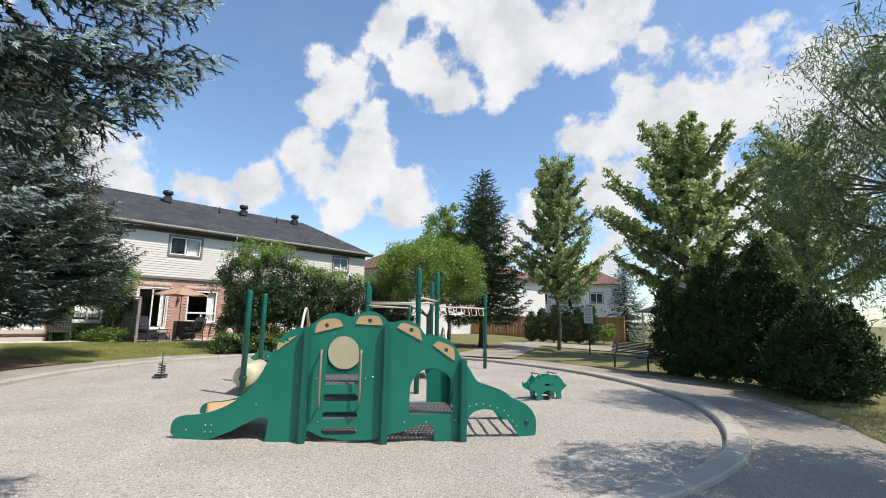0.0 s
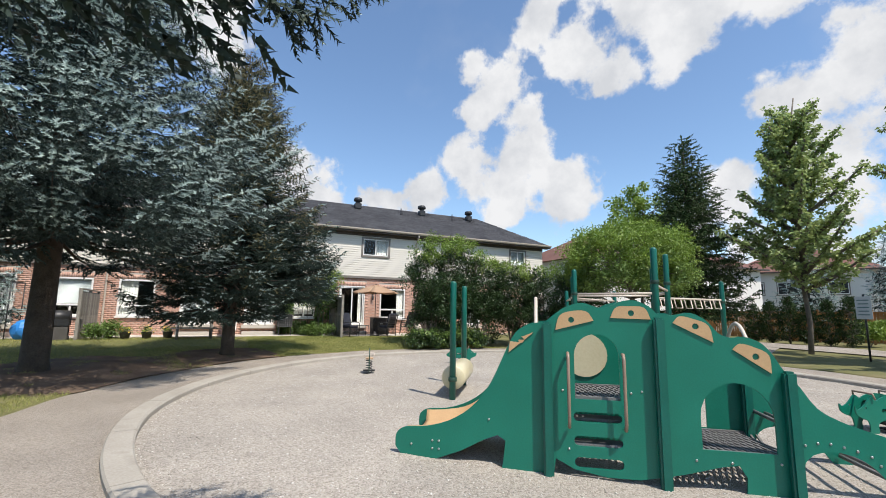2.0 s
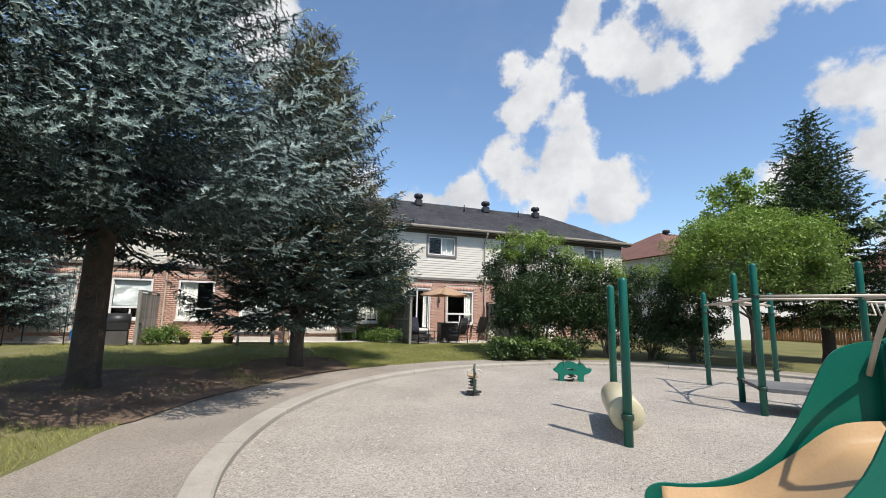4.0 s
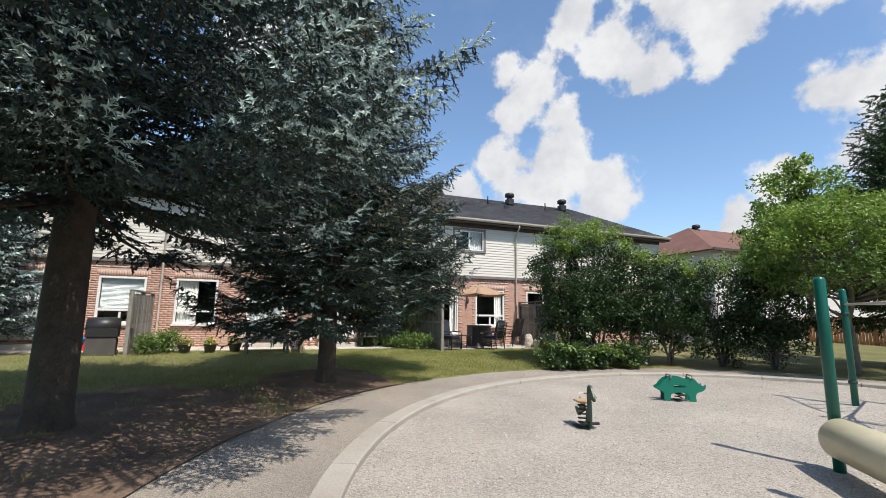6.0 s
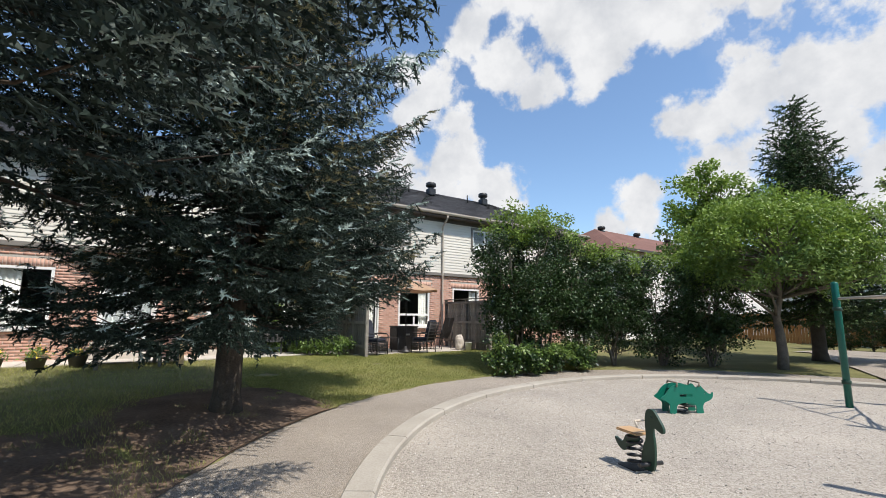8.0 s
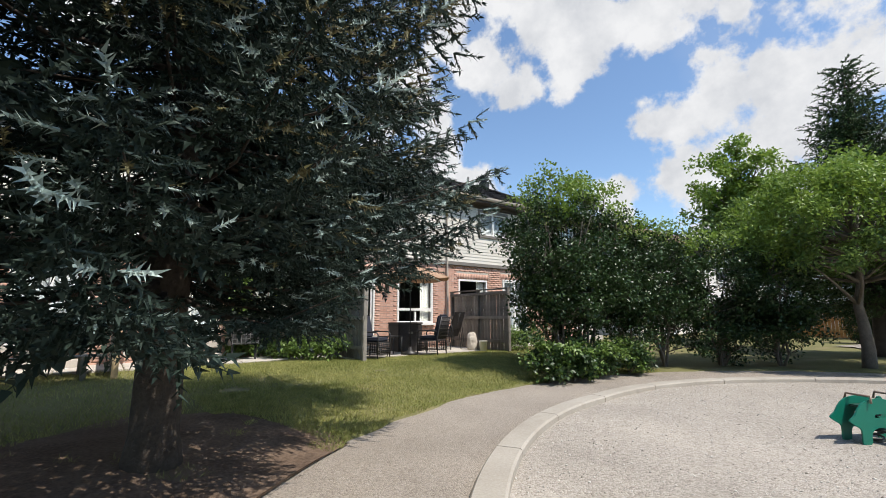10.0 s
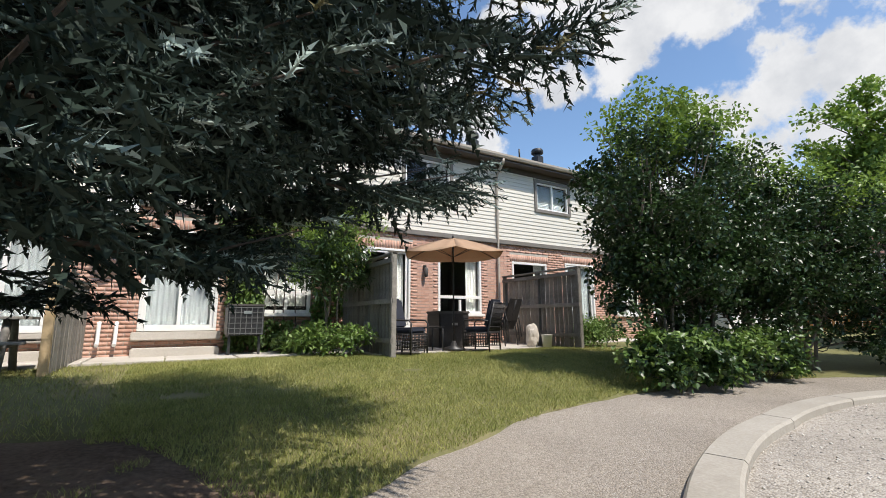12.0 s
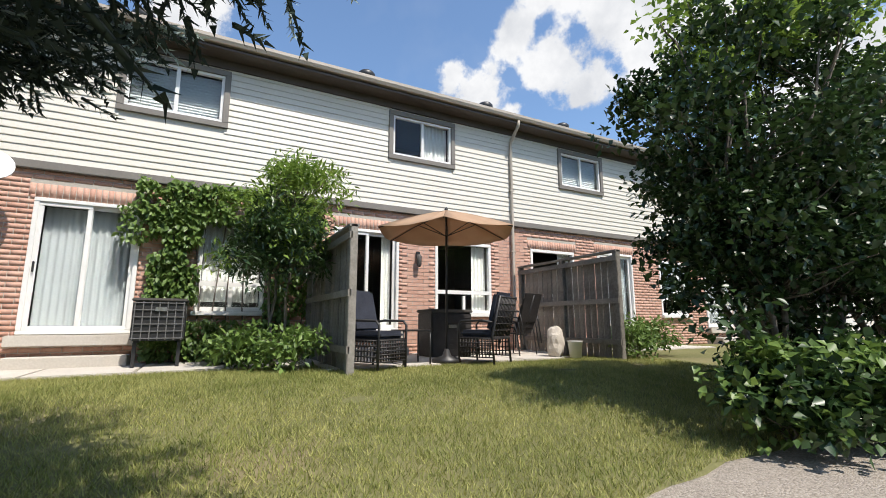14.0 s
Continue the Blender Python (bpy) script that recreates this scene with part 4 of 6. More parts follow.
for r in range(rows):
    d0 = r * 0.15
    y = Y0 - 0.4 + rs.uniform(0, 0.3)
    yend = yr - 2.6 * d0 / run - 0.3
    while y < yend:
        w = rs.uniform(0.18, 0.42)
        if y > -8:
            lift = 0.014 + rs.uniform(0, 0.012)
            for dd, up in ((d0, lift), (d0 + 0.16, 0.006)):
                for yy in (y, y + w - 0.01):
                    V.append((EX - dd * math.cos(slope) + math.sin(slope) * up, yy, EAVE_Z + 0.1 + dd * math.sin(slope) + math.cos(slope) * up))
            k = len(V) - 4
            F.append((k, k + 1, k + 3, k + 2))
        y += w
sh = array_mesh("shingles", V, F, SHINGLE)
sh.parent = roof
sh["kind"] = "stuff"
part("fascia", newbox((EX - 0.06, (Y0 + yr) / 2, EAVE_Z + 0.02), (0.05, yr - Y0, 0.16)), BROWN, roof, "dark brown fascia board")
part("soffit", newbox(((EX + WALL_X) / 2 - 0.02, (Y0 + yr) / 2, EAVE_Z - 0.05), (0.46, yr - Y0, 0.03)), BROWN, roof, "dark brown soffit")
part("frieze", newbox((WALL_X + 0.02, (Y0 + Y1) / 2, EAVE_Z - 0.14), (0.05, Y1 - Y0, 0.17)), BROWN, roof, "dark brown frieze board")

bm = bmesh.new()
prof = [(0.0, 0.06), (0.0, -0.06), (0.09, -0.06), (0.12, 0.0), (0.12, 0.06), (0.1, 0.06), (0.1, 0.0), (0.08, -0.04), (0.015, -0.04), (0.015, 0.06)]
ends = [[bm.verts.new((EX - 0.03 + x, y, EAVE_Z + 0.07 + z)) for x, z in prof] for y in (Y0 - 0.4, yr)]
for k in range(len(prof)):
    bm.faces.new((ends[0][k], ends[0][(k + 1) % len(prof)], ends[1][(k + 1) % len(prof)], ends[1][k]))
bmesh.ops.recalc_face_normals(bm, faces=bm.faces)
tagged(part("gutter", bm, GUTTER), "beige eaves gutter", "gutter", kind="structure")
for y in (9.68, -4.55):
    ds = thing("downspout", pose(0, y, 0), "beige downspout running down the facade", "downspout", "downspouts")
    part("pipe", tube(bmesh.new(), [(WALL_X + 0.42, 0, EAVE_Z + 0.0), (WALL_X + 0.4, 0, EAVE_Z - 0.12), (WALL_X + 0.09, 0, EAVE_Z - 0.42), (WALL_X + 0.06, 0, EAVE_Z - 0.55), (WALL_X + 0.06, 0, 0.5), (WALL_X + 0.18, 0, 0.33)], 0.04, 8), GUTTER, ds)
    for z in (1.2, 2.6, 4.1):
        part("bracket", newbox((WALL_X + 0.05, 0, z), (0.1, 0.11, 0.03)), GUTTER, ds)


def roof_vent(x, y, z):
    v = thing("roof_vent", pose(x, y, z), "black turtle roof vent on the shingles", "roof vent", "roof vents")
    part("base", newbox((0, 0, 0.1), (0.4, 0.4, 0.36), bevel=0.03), BLACK, v)
    part("neck", lathe(bmesh.new(), [(0.15, 0.2), (0.15, 0.42)], 16), BLACK, v)
    part("cap", lathe(bmesh.new(), [(0.2, 0.38), (0.27, 0.42), (0.27, 0.56), (0.22, 0.62), (0.05, 0.64)], 18), BLACK, v)
    return v


for y in (7.2, 11.6, 15.2, 1.4, -3.2):
    roof_vent(-29.2, y, 8.0)
for y in (9.9, 13.6):
    pv = thing("vent_pipe", pose(-28.6, y, 7.7), "thin dark plumbing vent pipe on the roof", "vent pipe", "vent pipes")
    part("pipe", tube(bmesh.new(), [(0, 0, 0), (0, 0, 0.42)], 0.035, 8), BLACK, pv)

# patio slabs
slabs = thing("patio", pose(0, 0, 0), "pale concrete slab walk along the houses", "patio", kind="structure")
for i in range(24):
    y = -12 + i * 1.12
    deep = 2.35 if 4.9 < y + 0.5 < 9.7 else 1.55
    part("slab", newbox((WALL_X + deep / 2, y + 0.55, 0.255), (deep - 0.01, 1.1, 0.12), bevel=0.012), SLAB, slabs)


def board_fence(base, length, height, label, wood, cap=True):
    """Vertical boards on two rails between posts, along +x from base."""
    f = thing("fence", base, label, "fence")
    for x in (0.05, length / 2, length - 0.05):
        part("post", newbox((x, 0, height / 2), (0.1, 0.1, height + 0.06), bevel=0.008), wood, f)
    for z in (0.35, height * 0.55, height - 0.12):
        part("rail", newbox((length / 2, -0.045, z), (length, 0.04, 0.09)), wood, f)
    n = int(length / 0.145)
    data = None
    for i in range(n):
        if data is None:
            ob = part("board", newbox((0, 0, 0), (0.135, 0.02, height - 0.14), bevel=0.004), wood, f)
            data = ob.data
        else:
            ob = new("board", data)
            ob.parent = f
        ob.matrix_basis = pose(0.08 + i * length / n, 0.035 + 0.004 * (i % 2), height / 2 - 0.02 + 0.01 * math.sin(i * 2.3), 0, 0.3 * math.sin(i * 1.7), 0)
    if cap:
        part("cap_rail", newbox((length / 2, 0, height + 0.01), (length, 0.13, 0.035)), wood, f)
    return f


board_fence(pose(-25.1, 4.95, 0.24), 2.75, 1.95, "weathered grey board privacy fence beside the patio", FENCE)
board_fence(pose(-25.1, 9.75, 0.24), 2.85, 1.95, "weathered grey board fence with two bays", FENCE)
board_fence(pose(-25.1, -4.72, 0.24), 2.6, 1.9, "pale weathered board privacy fence", FENCE)
low_fence = board_fence(pose(-25.1, 0.12, 0.24), 2.6, 1.35, "low grey board fence with a newer post", FENCE)
part("end_post", newbox((2.66, 0.0, 0.78), (0.1, 0.1, 1.64), bevel=0.006), NEW_POST, low_fence, "newer tan timber post")
board_fence(pose(-25.1, -11.5, 0.24), 2.6, 1.9, "weathered board fence far along the houses", FENCE)
for i in range(6):
    board_fence(pose(-27 + 2.4 * i, 30.5 + 0.2 * i, 0.1, 0, 0, 4), 2.4, 1.8, "orange cedar board fence behind the lawn", FENCE_NEW, False)


def far_house(base, w, d, h, wall, roofing, label, wins):
    """A two-storey house with hipped roof, windows on the front (-y)."""
    hs = thing("house", base, label, "house")
    part("wall", newbox((0, d / 2, h / 2 - 0.2), (w, d, h + 0.4)), wall, hs)
    bm = bmesh.new()
    e = 0.5
    a = [bm.verts.new(p) for p in ((-w / 2 - e, -e, h), (w / 2 + e, -e, h), (w / 2 + e, d + e, h), (-w / 2 - e, d + e, h), (-w / 2 + d * 0.4, d / 2, h + d * 0.27), (w / 2 - d * 0.4, d / 2, h + d * 0.27))]
    for f in ((0, 1, 5, 4), (1, 2, 5), (2, 3, 4, 5), (3, 0, 4), (3, 2, 1, 0)):
        bm.faces.new([a[i] for i in f])
    part("roof", bm, roofing, hs)
    part("gutter", newbox((0, -e, h), (w + 2 * e, 0.1, 0.14)), BROWN, hs)
    for x, z, ww, hh in wins:
        win = part("window", newbox((x, -0.03, z), (ww, 0.06, hh)), TAUPE, hs)
        part("frame", newbox((x, -0.06, z), (ww - 0.16, 0.05, hh - 0.16)), WHITE, win)
        for s in (-1, 1):
            part("pane", newbox((x + s * (ww - 0.2) / 4, -0.085, z), ((ww - 0.36) / 2, 0.02, hh - 0.3)), BLACK, win)
    return hs


far_house(pose(-9.5, 47, 0, 0, 0, 14), 9, 9, 5.4, GREY_WALL, SHINGLE, "grey two-storey house with dark roof beyond the park", [(-2.6, 4.1, 1.7, 1.3), (1.6, 4.1, 1.7, 1.3), (2.0, 1.3, 2.0, 1.8)])
far_house(pose(-24.5, 47, 0, 0, 0, 24), 11, 9, 5.6, WHITE_WALL, SHINGLE_RED, "white two-storey house with brown-red roof", [(-3.4, 4.1, 1.5, 1.3), (-1.0, 4.1, 1.5, 1.3), (2.6, 4.1, 1.5, 1.3)])
rb = far_house(pose(-25.6, 33, 0, 0, 0, 90), 20, 9, 5.6, WHITE_WALL, SHINGLE_RED, "townhouse row with brown-red roof further along", [(-4, 4.1, 1.5, 1.2), (1, 4.1, 1.5, 1.2)])
for y in (27.0, 31.5, 36):
    roof_vent(-29.8, y, 7.6)


# ---- playground ----
UX, UY = 0.617, 0.787
PANEL = Matrix(((UX, -UY, 0, -6.55), (UY, UX, 0, 2.0), (0, 0, 1, 0), (0, 0, 0, 1)))
play = thing("play_structure", PANEL, "green dinosaur-shaped climbing frame with slide on the gravel", "play structure")
BOT = -0.24
HUMPS = [(1.2, 1.2), (1.3, 1.3), (1.45, 1.35), (1.55, 1.36), (1.65, 1.44), (1.78, 1.53), (1.92, 1.56), (2.04, 1.52), (2.14, 1.51), (2.27, 1.57), (2.41, 1.59), (2.55, 1.53), (2.65, 1.44),
         (2.79, 1.45), (2.93, 1.47), (3.07, 1.39), (3.16, 1.28), (3.26, 1.24), (3.38, 1.25), (3.51, 1.2), (3.6, 1.1), (3.68, 0.96)]
TAIL = [(-0.06, 0.02), (-0.05, 0.15), (0.05, 0.22), (0.28, 0.24), (0.52, 0.31), (0.75, 0.45), (0.94, 0.67), (1.08, 0.95)]
HEAD = [(3.8, 0.81), (3.92, 0.63), (4.08, 0.53), (4.27, 0.46), (4.48, 0.39), (4.65, 0.3), (4.75, 0.17), (4.77, 0.03), (4.74, -0.13), (4.64, -0.19), (4.55, -0.15), (4.45, -0.02), (4.33, 0.13), (4.2, 0.22), (4.02, 0.26), (3.86, 0.22), (3.77, 0.12)]
BELLY_R = [(3.72, BOT), (3.3, BOT), (3.32, -0.02), (3.26, 0.08), (3.12, 0.06), (2.85, -0.02), (2.65, -0.07)]
BELLY_L = [(2.4, -0.12), (2.1, -0.12), (1.8, -0.07), (1.62, 0.02), (1.58, BOT), (1.06, BOT), (1.1, -0.02), (1.12, 0.15), (1.04, 0.2), (0.91, 0.15), (0.66, 0.02), (0.37, -0.09), (0.04, -0.1)]


def silhouette(tail=True):
    line = rounded((TAIL if tail else []) + HUMPS + HEAD, 3, False)
    return line + BELLY_R + (BELLY_L if tail else BELLY_L[:6])


def slot(cx, cz, w, h):
    r = h / 2
    return [(cx + sx * (w / 2 - r) + r * math.cos(a), cz + r * math.sin(a)) for sx, a0 in ((1, -math.pi / 2), (-1, math.pi / 2)) for a in (a0 + math.pi * k / 6 for k in range(7))]


arch = [(2.96, 0.2), (3.58, 0.2)] + [(3.27 + 0.31 * math.cos(math.pi * k / 12), 0.5 + 0.32 * math.sin(math.pi * k / 12)) for k in range(13)]
climb = [(1.82, 0.6), (2.25, 0.6)] + [(2.035 + 0.215 * math.cos(math.pi * k / 12), 1.03 + 0.215 * math.sin(math.pi * k / 12)) for k in range(13)]
slots3 = [slot(2.03, z, 0.46, 0.095) for z in (0.43, 0.2, 0.0)]
face_panel = part("front_panel", plate(bmesh.new(), silhouette(), 0.02, [arch, climb, *slots3]), GREEN, play)
rear_arch = [(2.96, 0.2), (3.3, 0.2)] + [(3.13 + 0.17 * math.cos(math.pi * k / 10), 0.5 + 0.3 * math.sin(math.pi * k / 10)) for k in range(11)]
rear = part("rear_panel", plate(bmesh.new(), silhouette(), 0.02, [rear_arch, ellipse(2.0, 0.96, 0.245, 0.245, 24)], y0=0.95), GREEN, play)
part("bubble_window", lathe(bmesh.new(), [(0.26, -0.02), (0.245, 0.02), (0.2, 0.11), (0.11, 0.17), (0.02, 0.19)], 24, pose(2.0, 0.95, 0.96, -90, 0, 0)), CREAM, play, "cream bubble window")
for y in (-0.02, 0.92):
    for u, top in ((1.55, 1.36), (2.62, 1.42), (3.7, 0.95)):
        part("channel_post", newbox((u, y - 0.03, (top + BOT) / 2), (0.1, 0.09, top - BOT), bevel=0.02), GREEN_POST, play)
EYES = [((1.16, 1.04), (1.27, 1.24), (1.42, 1.25), 1.29, 1.17), ((1.64, 1.28), (1.78, 1.47), (2.02, 1.38), 1.8, 1.385), ((2.18, 1.41), (2.36, 1.53), (2.56, 1.4), 2.38, 1.46), ((2.76, 1.37), (2.95, 1.41), (3.11, 1.19), 2.96, 1.34), ((3.27, 1.13), (3.47, 1.15), (3.58, 0.92), 3.46, 1.07)]
for (a, b, c, hx, hz) in EYES:
    pts = rounded([a, ((a[0] + b[0]) / 2 - 0.03, (a[1] + b[1]) / 2 + 0.045), b, ((b[0] + c[0]) / 2 + 0.045, (b[1] + c[1]) / 2 + 0.05), c], 4, False) + [c]
    for y in (-0.014, 0.97):
        part("crest_plate", plate(bmesh.new(), pts, 0.014, [ellipse(hx, hz, 0.03, 0.03, 12)], y0=y), TAN, play, "tan crest plate with a round hole")
for u in (1.755, 2.28):
    part("hand_rail", tube(bmesh.new(), [(u, -0.02, 1.05), (u, -0.07, 1.05), (u, -0.1, 1.0), (u, -0.1, 0.4), (u, -0.07, 0.34), (u, -0.02, 0.34)], 0.017, 8), BROWN_RAIL, play, "brown curved hand rail")
for u, z in [(0.35, 0.1), (0.42, 0.1), (0.35, 0.02), (0.42, 0.02), (0.95, 0.35), (0.12, 0.05), (1.7, 0.68), (2.35, 0.68), (2.9, 0.1), (3.2, 0.1), (3.6, 0.12), (1.75, 0.12), (2.45, 0.7)] + [(3.8 + 0.1 * k, 0.3 + 0.03 * math.sin(k)) for k in range(5)] + [(4.3 + 0.06 * k, 0.24 - 0.07 * k) for k in range(4)]:
    part("bolt", lathe(bmesh.new(), [(0.012, 0.0), (0.012, 0.006), (0.006, 0.01)], 8, pose(u, 0, z, 90, 0, 0)), STEEL, play)
part("tail_eye", lathe(bmesh.new(), [(0.032, 0), (0.032, 0.012), (0.02, 0.016)], 14, pose(4.63, 0, 0.08, 90, 0, 0)), GREEN_DARK, play)


def grille(u0, u1, y0, y1, z, name, parent):
    """A coated deck with rows of punched diamonds."""
    bm = bmesh.new()
    for y in (y0 + 0.015, y1 - 0.015):
        box(bm, ((u0 + u1) / 2, y, z), (u1 - u0, 0.03, 0.05))
    deck = part(name, bm, DECK, parent, "grey coated mesh deck")
    n = int((u1 - u0) / 0.055)
    for i in range(n + 1):
        for s in (-1, 1):
            ob = part("deck_bar", newbox((0, 0, 0), (y1 - y0 - 0.04, 0.02, 0.022)), DECK, deck)
            ob.matrix_basis = pose(u0 + (u1 - u0) * i / n, (y0 + y1) / 2, z + 0.003 * s, 0, 0, 90 + s * 14)
    return deck


grille(1.6, 2.58, 0.03, 0.93, 0.6, "platform", play)
grille(2.68, 3.66, 0.03, 0.93, 0.17, "platform", play)
for z, y in ((0.42, 0.22), (0.2, 0.12)):
    part("step", newbox((2.03, y, z - 0.04), (0.5, 0.2, 0.03), bevel=0.006), DECK, play)
# slide down the tail
prof = rounded([(1.5, 0.68), (1.2, 0.62), (0.9, 0.38), (0.6, 0.17), (0.3, 0.1), (0.02, 0.08)], 5, False)
bm = bmesh.new()
rowsv = []
for u, z in prof:
    rowsv.append([bm.verts.new((u, y, z + dz)) for y, dz in ((0.05, 0.13), (0.06, 0.14), (0.1, 0.02), (0.2, 0.0), (0.75, 0.0), (0.85, 0.02), (0.89, 0.14), (0.9, 0.13))])
for a, b in zip(rowsv, rowsv[1:]):
    for k in range(7):
        bm.faces.new((a[k], a[k + 1], b[k + 1], b[k])).smooth = True
r = bmesh.ops.extrude_face_region(bm, geom=bm.faces[:])
bmesh.ops.translate(bm, vec=(0, 0, -0.025), verts=[v for v in r["geom"] if isinstance(v, bmesh.types.BMVert)])
bmesh.ops.recalc_face_normals(bm, faces=bm.faces)
part("slide", bm, TAN, play, "tan plastic slide chute")
# arched climber on the head side
for k in range(7):
    f = k / 6
    part("rung", tube(bmesh.new(), [(3.75 + 0.8 * f, 0.03, 0.42 - 0.42 * f ** 1.6), (3.75 + 0.8 * f, 0.93, 0.42 - 0.42 * f ** 1.6)], 0.02, 7), DECK, play)
for u, z in ((1.5, 1.3), (3.55, 1.05)):
    bm = bmesh.new()
    tube(bm, [(u - 0.06, 0.02 + 0.9 * k / 12, z - 0.18 + 0.5 * math.sin(math.pi * k / 12)) for k in range(13)], 0.019, 8)
    part("hoop", bm, RAIL, play, "beige tubular hoop")

# tall posts, overhead ladder and decks behind
POSTS = [(-9.6, 7.2, 2.45), (-10.55, 8.0, 2.4), (-8.1, 8.3, 2.7), (-9.1, 9.1, 2.55), (-12.35, 9.35, 2.15), (-11.5, 10.4, 2.15), (-7.0, 6.6, 2.6), (-8.9, 11.3, 2.3)]
over = thing("overhead_ladder", pose(0, 0, 0), "green posts carrying a beige overhead ladder and deck", "climbing frame")
for x, y, h in POSTS:
    g = gravel_height(x, y)
    p = part("post", lathe(bmesh.new(), [(0.055, -0.2), (0.055, h - 0.03), (0.045, h), (0.01, h + 0.012)], 14, pose(x, y, g)), GREEN_POST, over)
    for z in (0.42, h * 0.78):
        part("collar", lathe(bmesh.new(), [(0.066, z - 0.03), (0.07, z - 0.025), (0.07, z + 0.025), (0.066, z + 0.03)], 14, pose(x, y, g)), GREEN_DARK, p)


def bar(a, b, r, mat, name="rail"):
    return part(name, tube(bmesh.new(), [a, b], r, 8), mat, over)


for (a, b, z) in ((0, 4, 1.85), (1, 5, 1.85), (0, 2, 1.9), (2, 3, 1.9), (1, 3, 1.9), (3, 7, 1.85), (6, 2, 1.95)):
    bar((*POSTS[a][:2], z), (*POSTS[b][:2], z), 0.022, RAIL)
for k in range(1, 8):
    f = k / 8
    A, B = Vector((*POSTS[0][:2], 1.85)).lerp(Vector((*POSTS[4][:2], 1.85)), f), Vector((*POSTS[1][:2], 1.85)).lerp(Vector((*POSTS[5][:2], 1.85)), f)
    bar(A, B, 0.016, RAIL, "rung")
for k in range(7):
    f = k / 7
    A, B = Vector((*POSTS[3][:2], 1.85)).lerp(Vector((*POSTS[7][:2], 1.85)), f), Vector((*POSTS[3][:2], 1.85)).lerp(Vector((*POSTS[7][:2], 1.85)), min(1, f + 0.09))
    part("trapeze", tube(bmesh.new(), [A, A + Vector((0.05, 0, -0.22)), B + Vector((0.05, 0, -0.22)), B], 0.014, 7), RAIL, over)
bm = bmesh.new()
ca = [Vector((*POSTS[i][:2], 0.42)) for i in (0, 1, 3, 2)]
vs = [bm.verts.new(c) for c in ca]
bm.faces.new(vs)
r = bmesh.ops.extrude_face_region(bm, geom=bm.faces[:])
bmesh.ops.translate(bm, vec=(0, 0, -0.06), verts=[v for v in r["geom"] if isinstance(v, bmesh.types.BMVert)])
bmesh.ops.recalc_face_normals(bm, faces=bm.faces)
part("deck", bm, DECK, over, "grey coated deck plate")

# log roll between two posts
roll = thing("log_roll", pose(0, 0, 0), "tan barrel roll between two green posts", "log roll")
ends = [(-8.87, 3.79), (-10.14, 4.69)]
for x, y in ends:
    g = gravel_height(x, y)
    p = part("post", lathe(bmesh.new(), [(0.055, -0.2), (0.055, 1.98), (0.045, 2.01), (0.01, 2.02)], 14, pose(x, y, g)), GREEN_POST, roll)
    part("collar", lathe(bmesh.new(), [(0.07, 0.3), (0.074, 0.31), (0.074, 0.36), (0.07, 0.37)], 14, pose(x, y, g)), GREEN_DARK, p)
d2 = Vector((ends[1][0] - ends[0][0], ends[1][1] - ends[0][1], 0))
ln = d2.length
part("barrel", lathe(bmesh.new(), [(0.06, 0.0), (0.19, 0.0), (0.205, 0.02), (0.205, ln - 0.16), (0.19, ln - 0.14), (0.06, ln - 0.14)], 28, Matrix.Translation((ends[0][0], ends[0][1], 0.33)) @ d2.to_track_quat("Z", "Y").to_matrix().to_4x4() @ pose(0, 0, 0.07)), CREAM, roll, "tan plastic barrel")
part("axle", tube(bmesh.new(), [(*ends[0], 0.33), (*ends[1], 0.33)], 0.025, 8), STEEL, roll)


def coil(bm, z0, z1, r, turns, wire):
    n = int(turns * 14)
    tube(bm, [(r * math.cos(2 * math.pi * turns * k / n), r * math.sin(2 * math.pi * turns * k / n), z0 + (z1 - z0) * k / n) for k in range(n + 1)], wire, 6)
    return bm


# spring rider: little dinosaur seen edge on
rider = thing("spring_rider", pose(-12.58, 3.4, gravel_height(-12.6, 3.5), 0, 0, -16) @ Matrix.Scale(0.86, 4), "dark green spring rider with a tan seat", "spring rider")
neck = rounded([(0.12, 0.06), (0.2, 0.02), (0.3, 0.06), (0.33, 0.3), (0.32, 0.5), (0.45, 0.47), (0.47, 0.53), (0.4, 0.63), (0.33, 0.7), (0.24, 0.69), (0.2, 0.58), (0.2, 0.38), (0.14, 0.24)], 4)
part("body_panel", plate(bmesh.new(), neck, 0.03, [ellipse(0.31, 0.62, 0.014, 0.014, 8)], y0=-0.015), GREEN_DARK, rider)
tailp = rounded([(0.05, 0.36), (-0.12, 0.34), (-0.2, 0.24), (-0.33, 0.27), (-0.28, 0.18), (-0.18, 0.14), (-0.08, 0.2), (0.06, 0.28)], 4)
part("tail_panel", plate(bmesh.new(), tailp, 0.03, y0=-0.015), GREEN_DARK, rider)
part("seat", newbox((-0.02, 0, 0.4), (0.36, 0.22, 0.03), bevel=0.012), TAN, rider, "tan seat board")
part("spring", coil(bmesh.new(), 0.02, 0.36, 0.085, 5, 0.014), BLACK, rider, "black coil spring")
part("base_plate", newbox((0, 0, 0.005), (0.3, 0.3, 0.02)), BLACK, rider)
part("handle", tube(bmesh.new(), [(0.22, -0.14, 0.5), (0.17, -0.13, 0.56), (0.17, 0.13, 0.56), (0.22, 0.14, 0.5)], 0.014, 8), RAIL, rider, "pale handle bar")
part("foot_rest", tube(bmesh.new(), [(0.24, -0.16, 0.1), (0.24, 0.16, 0.1)], 0.025, 8), BLACK, rider)

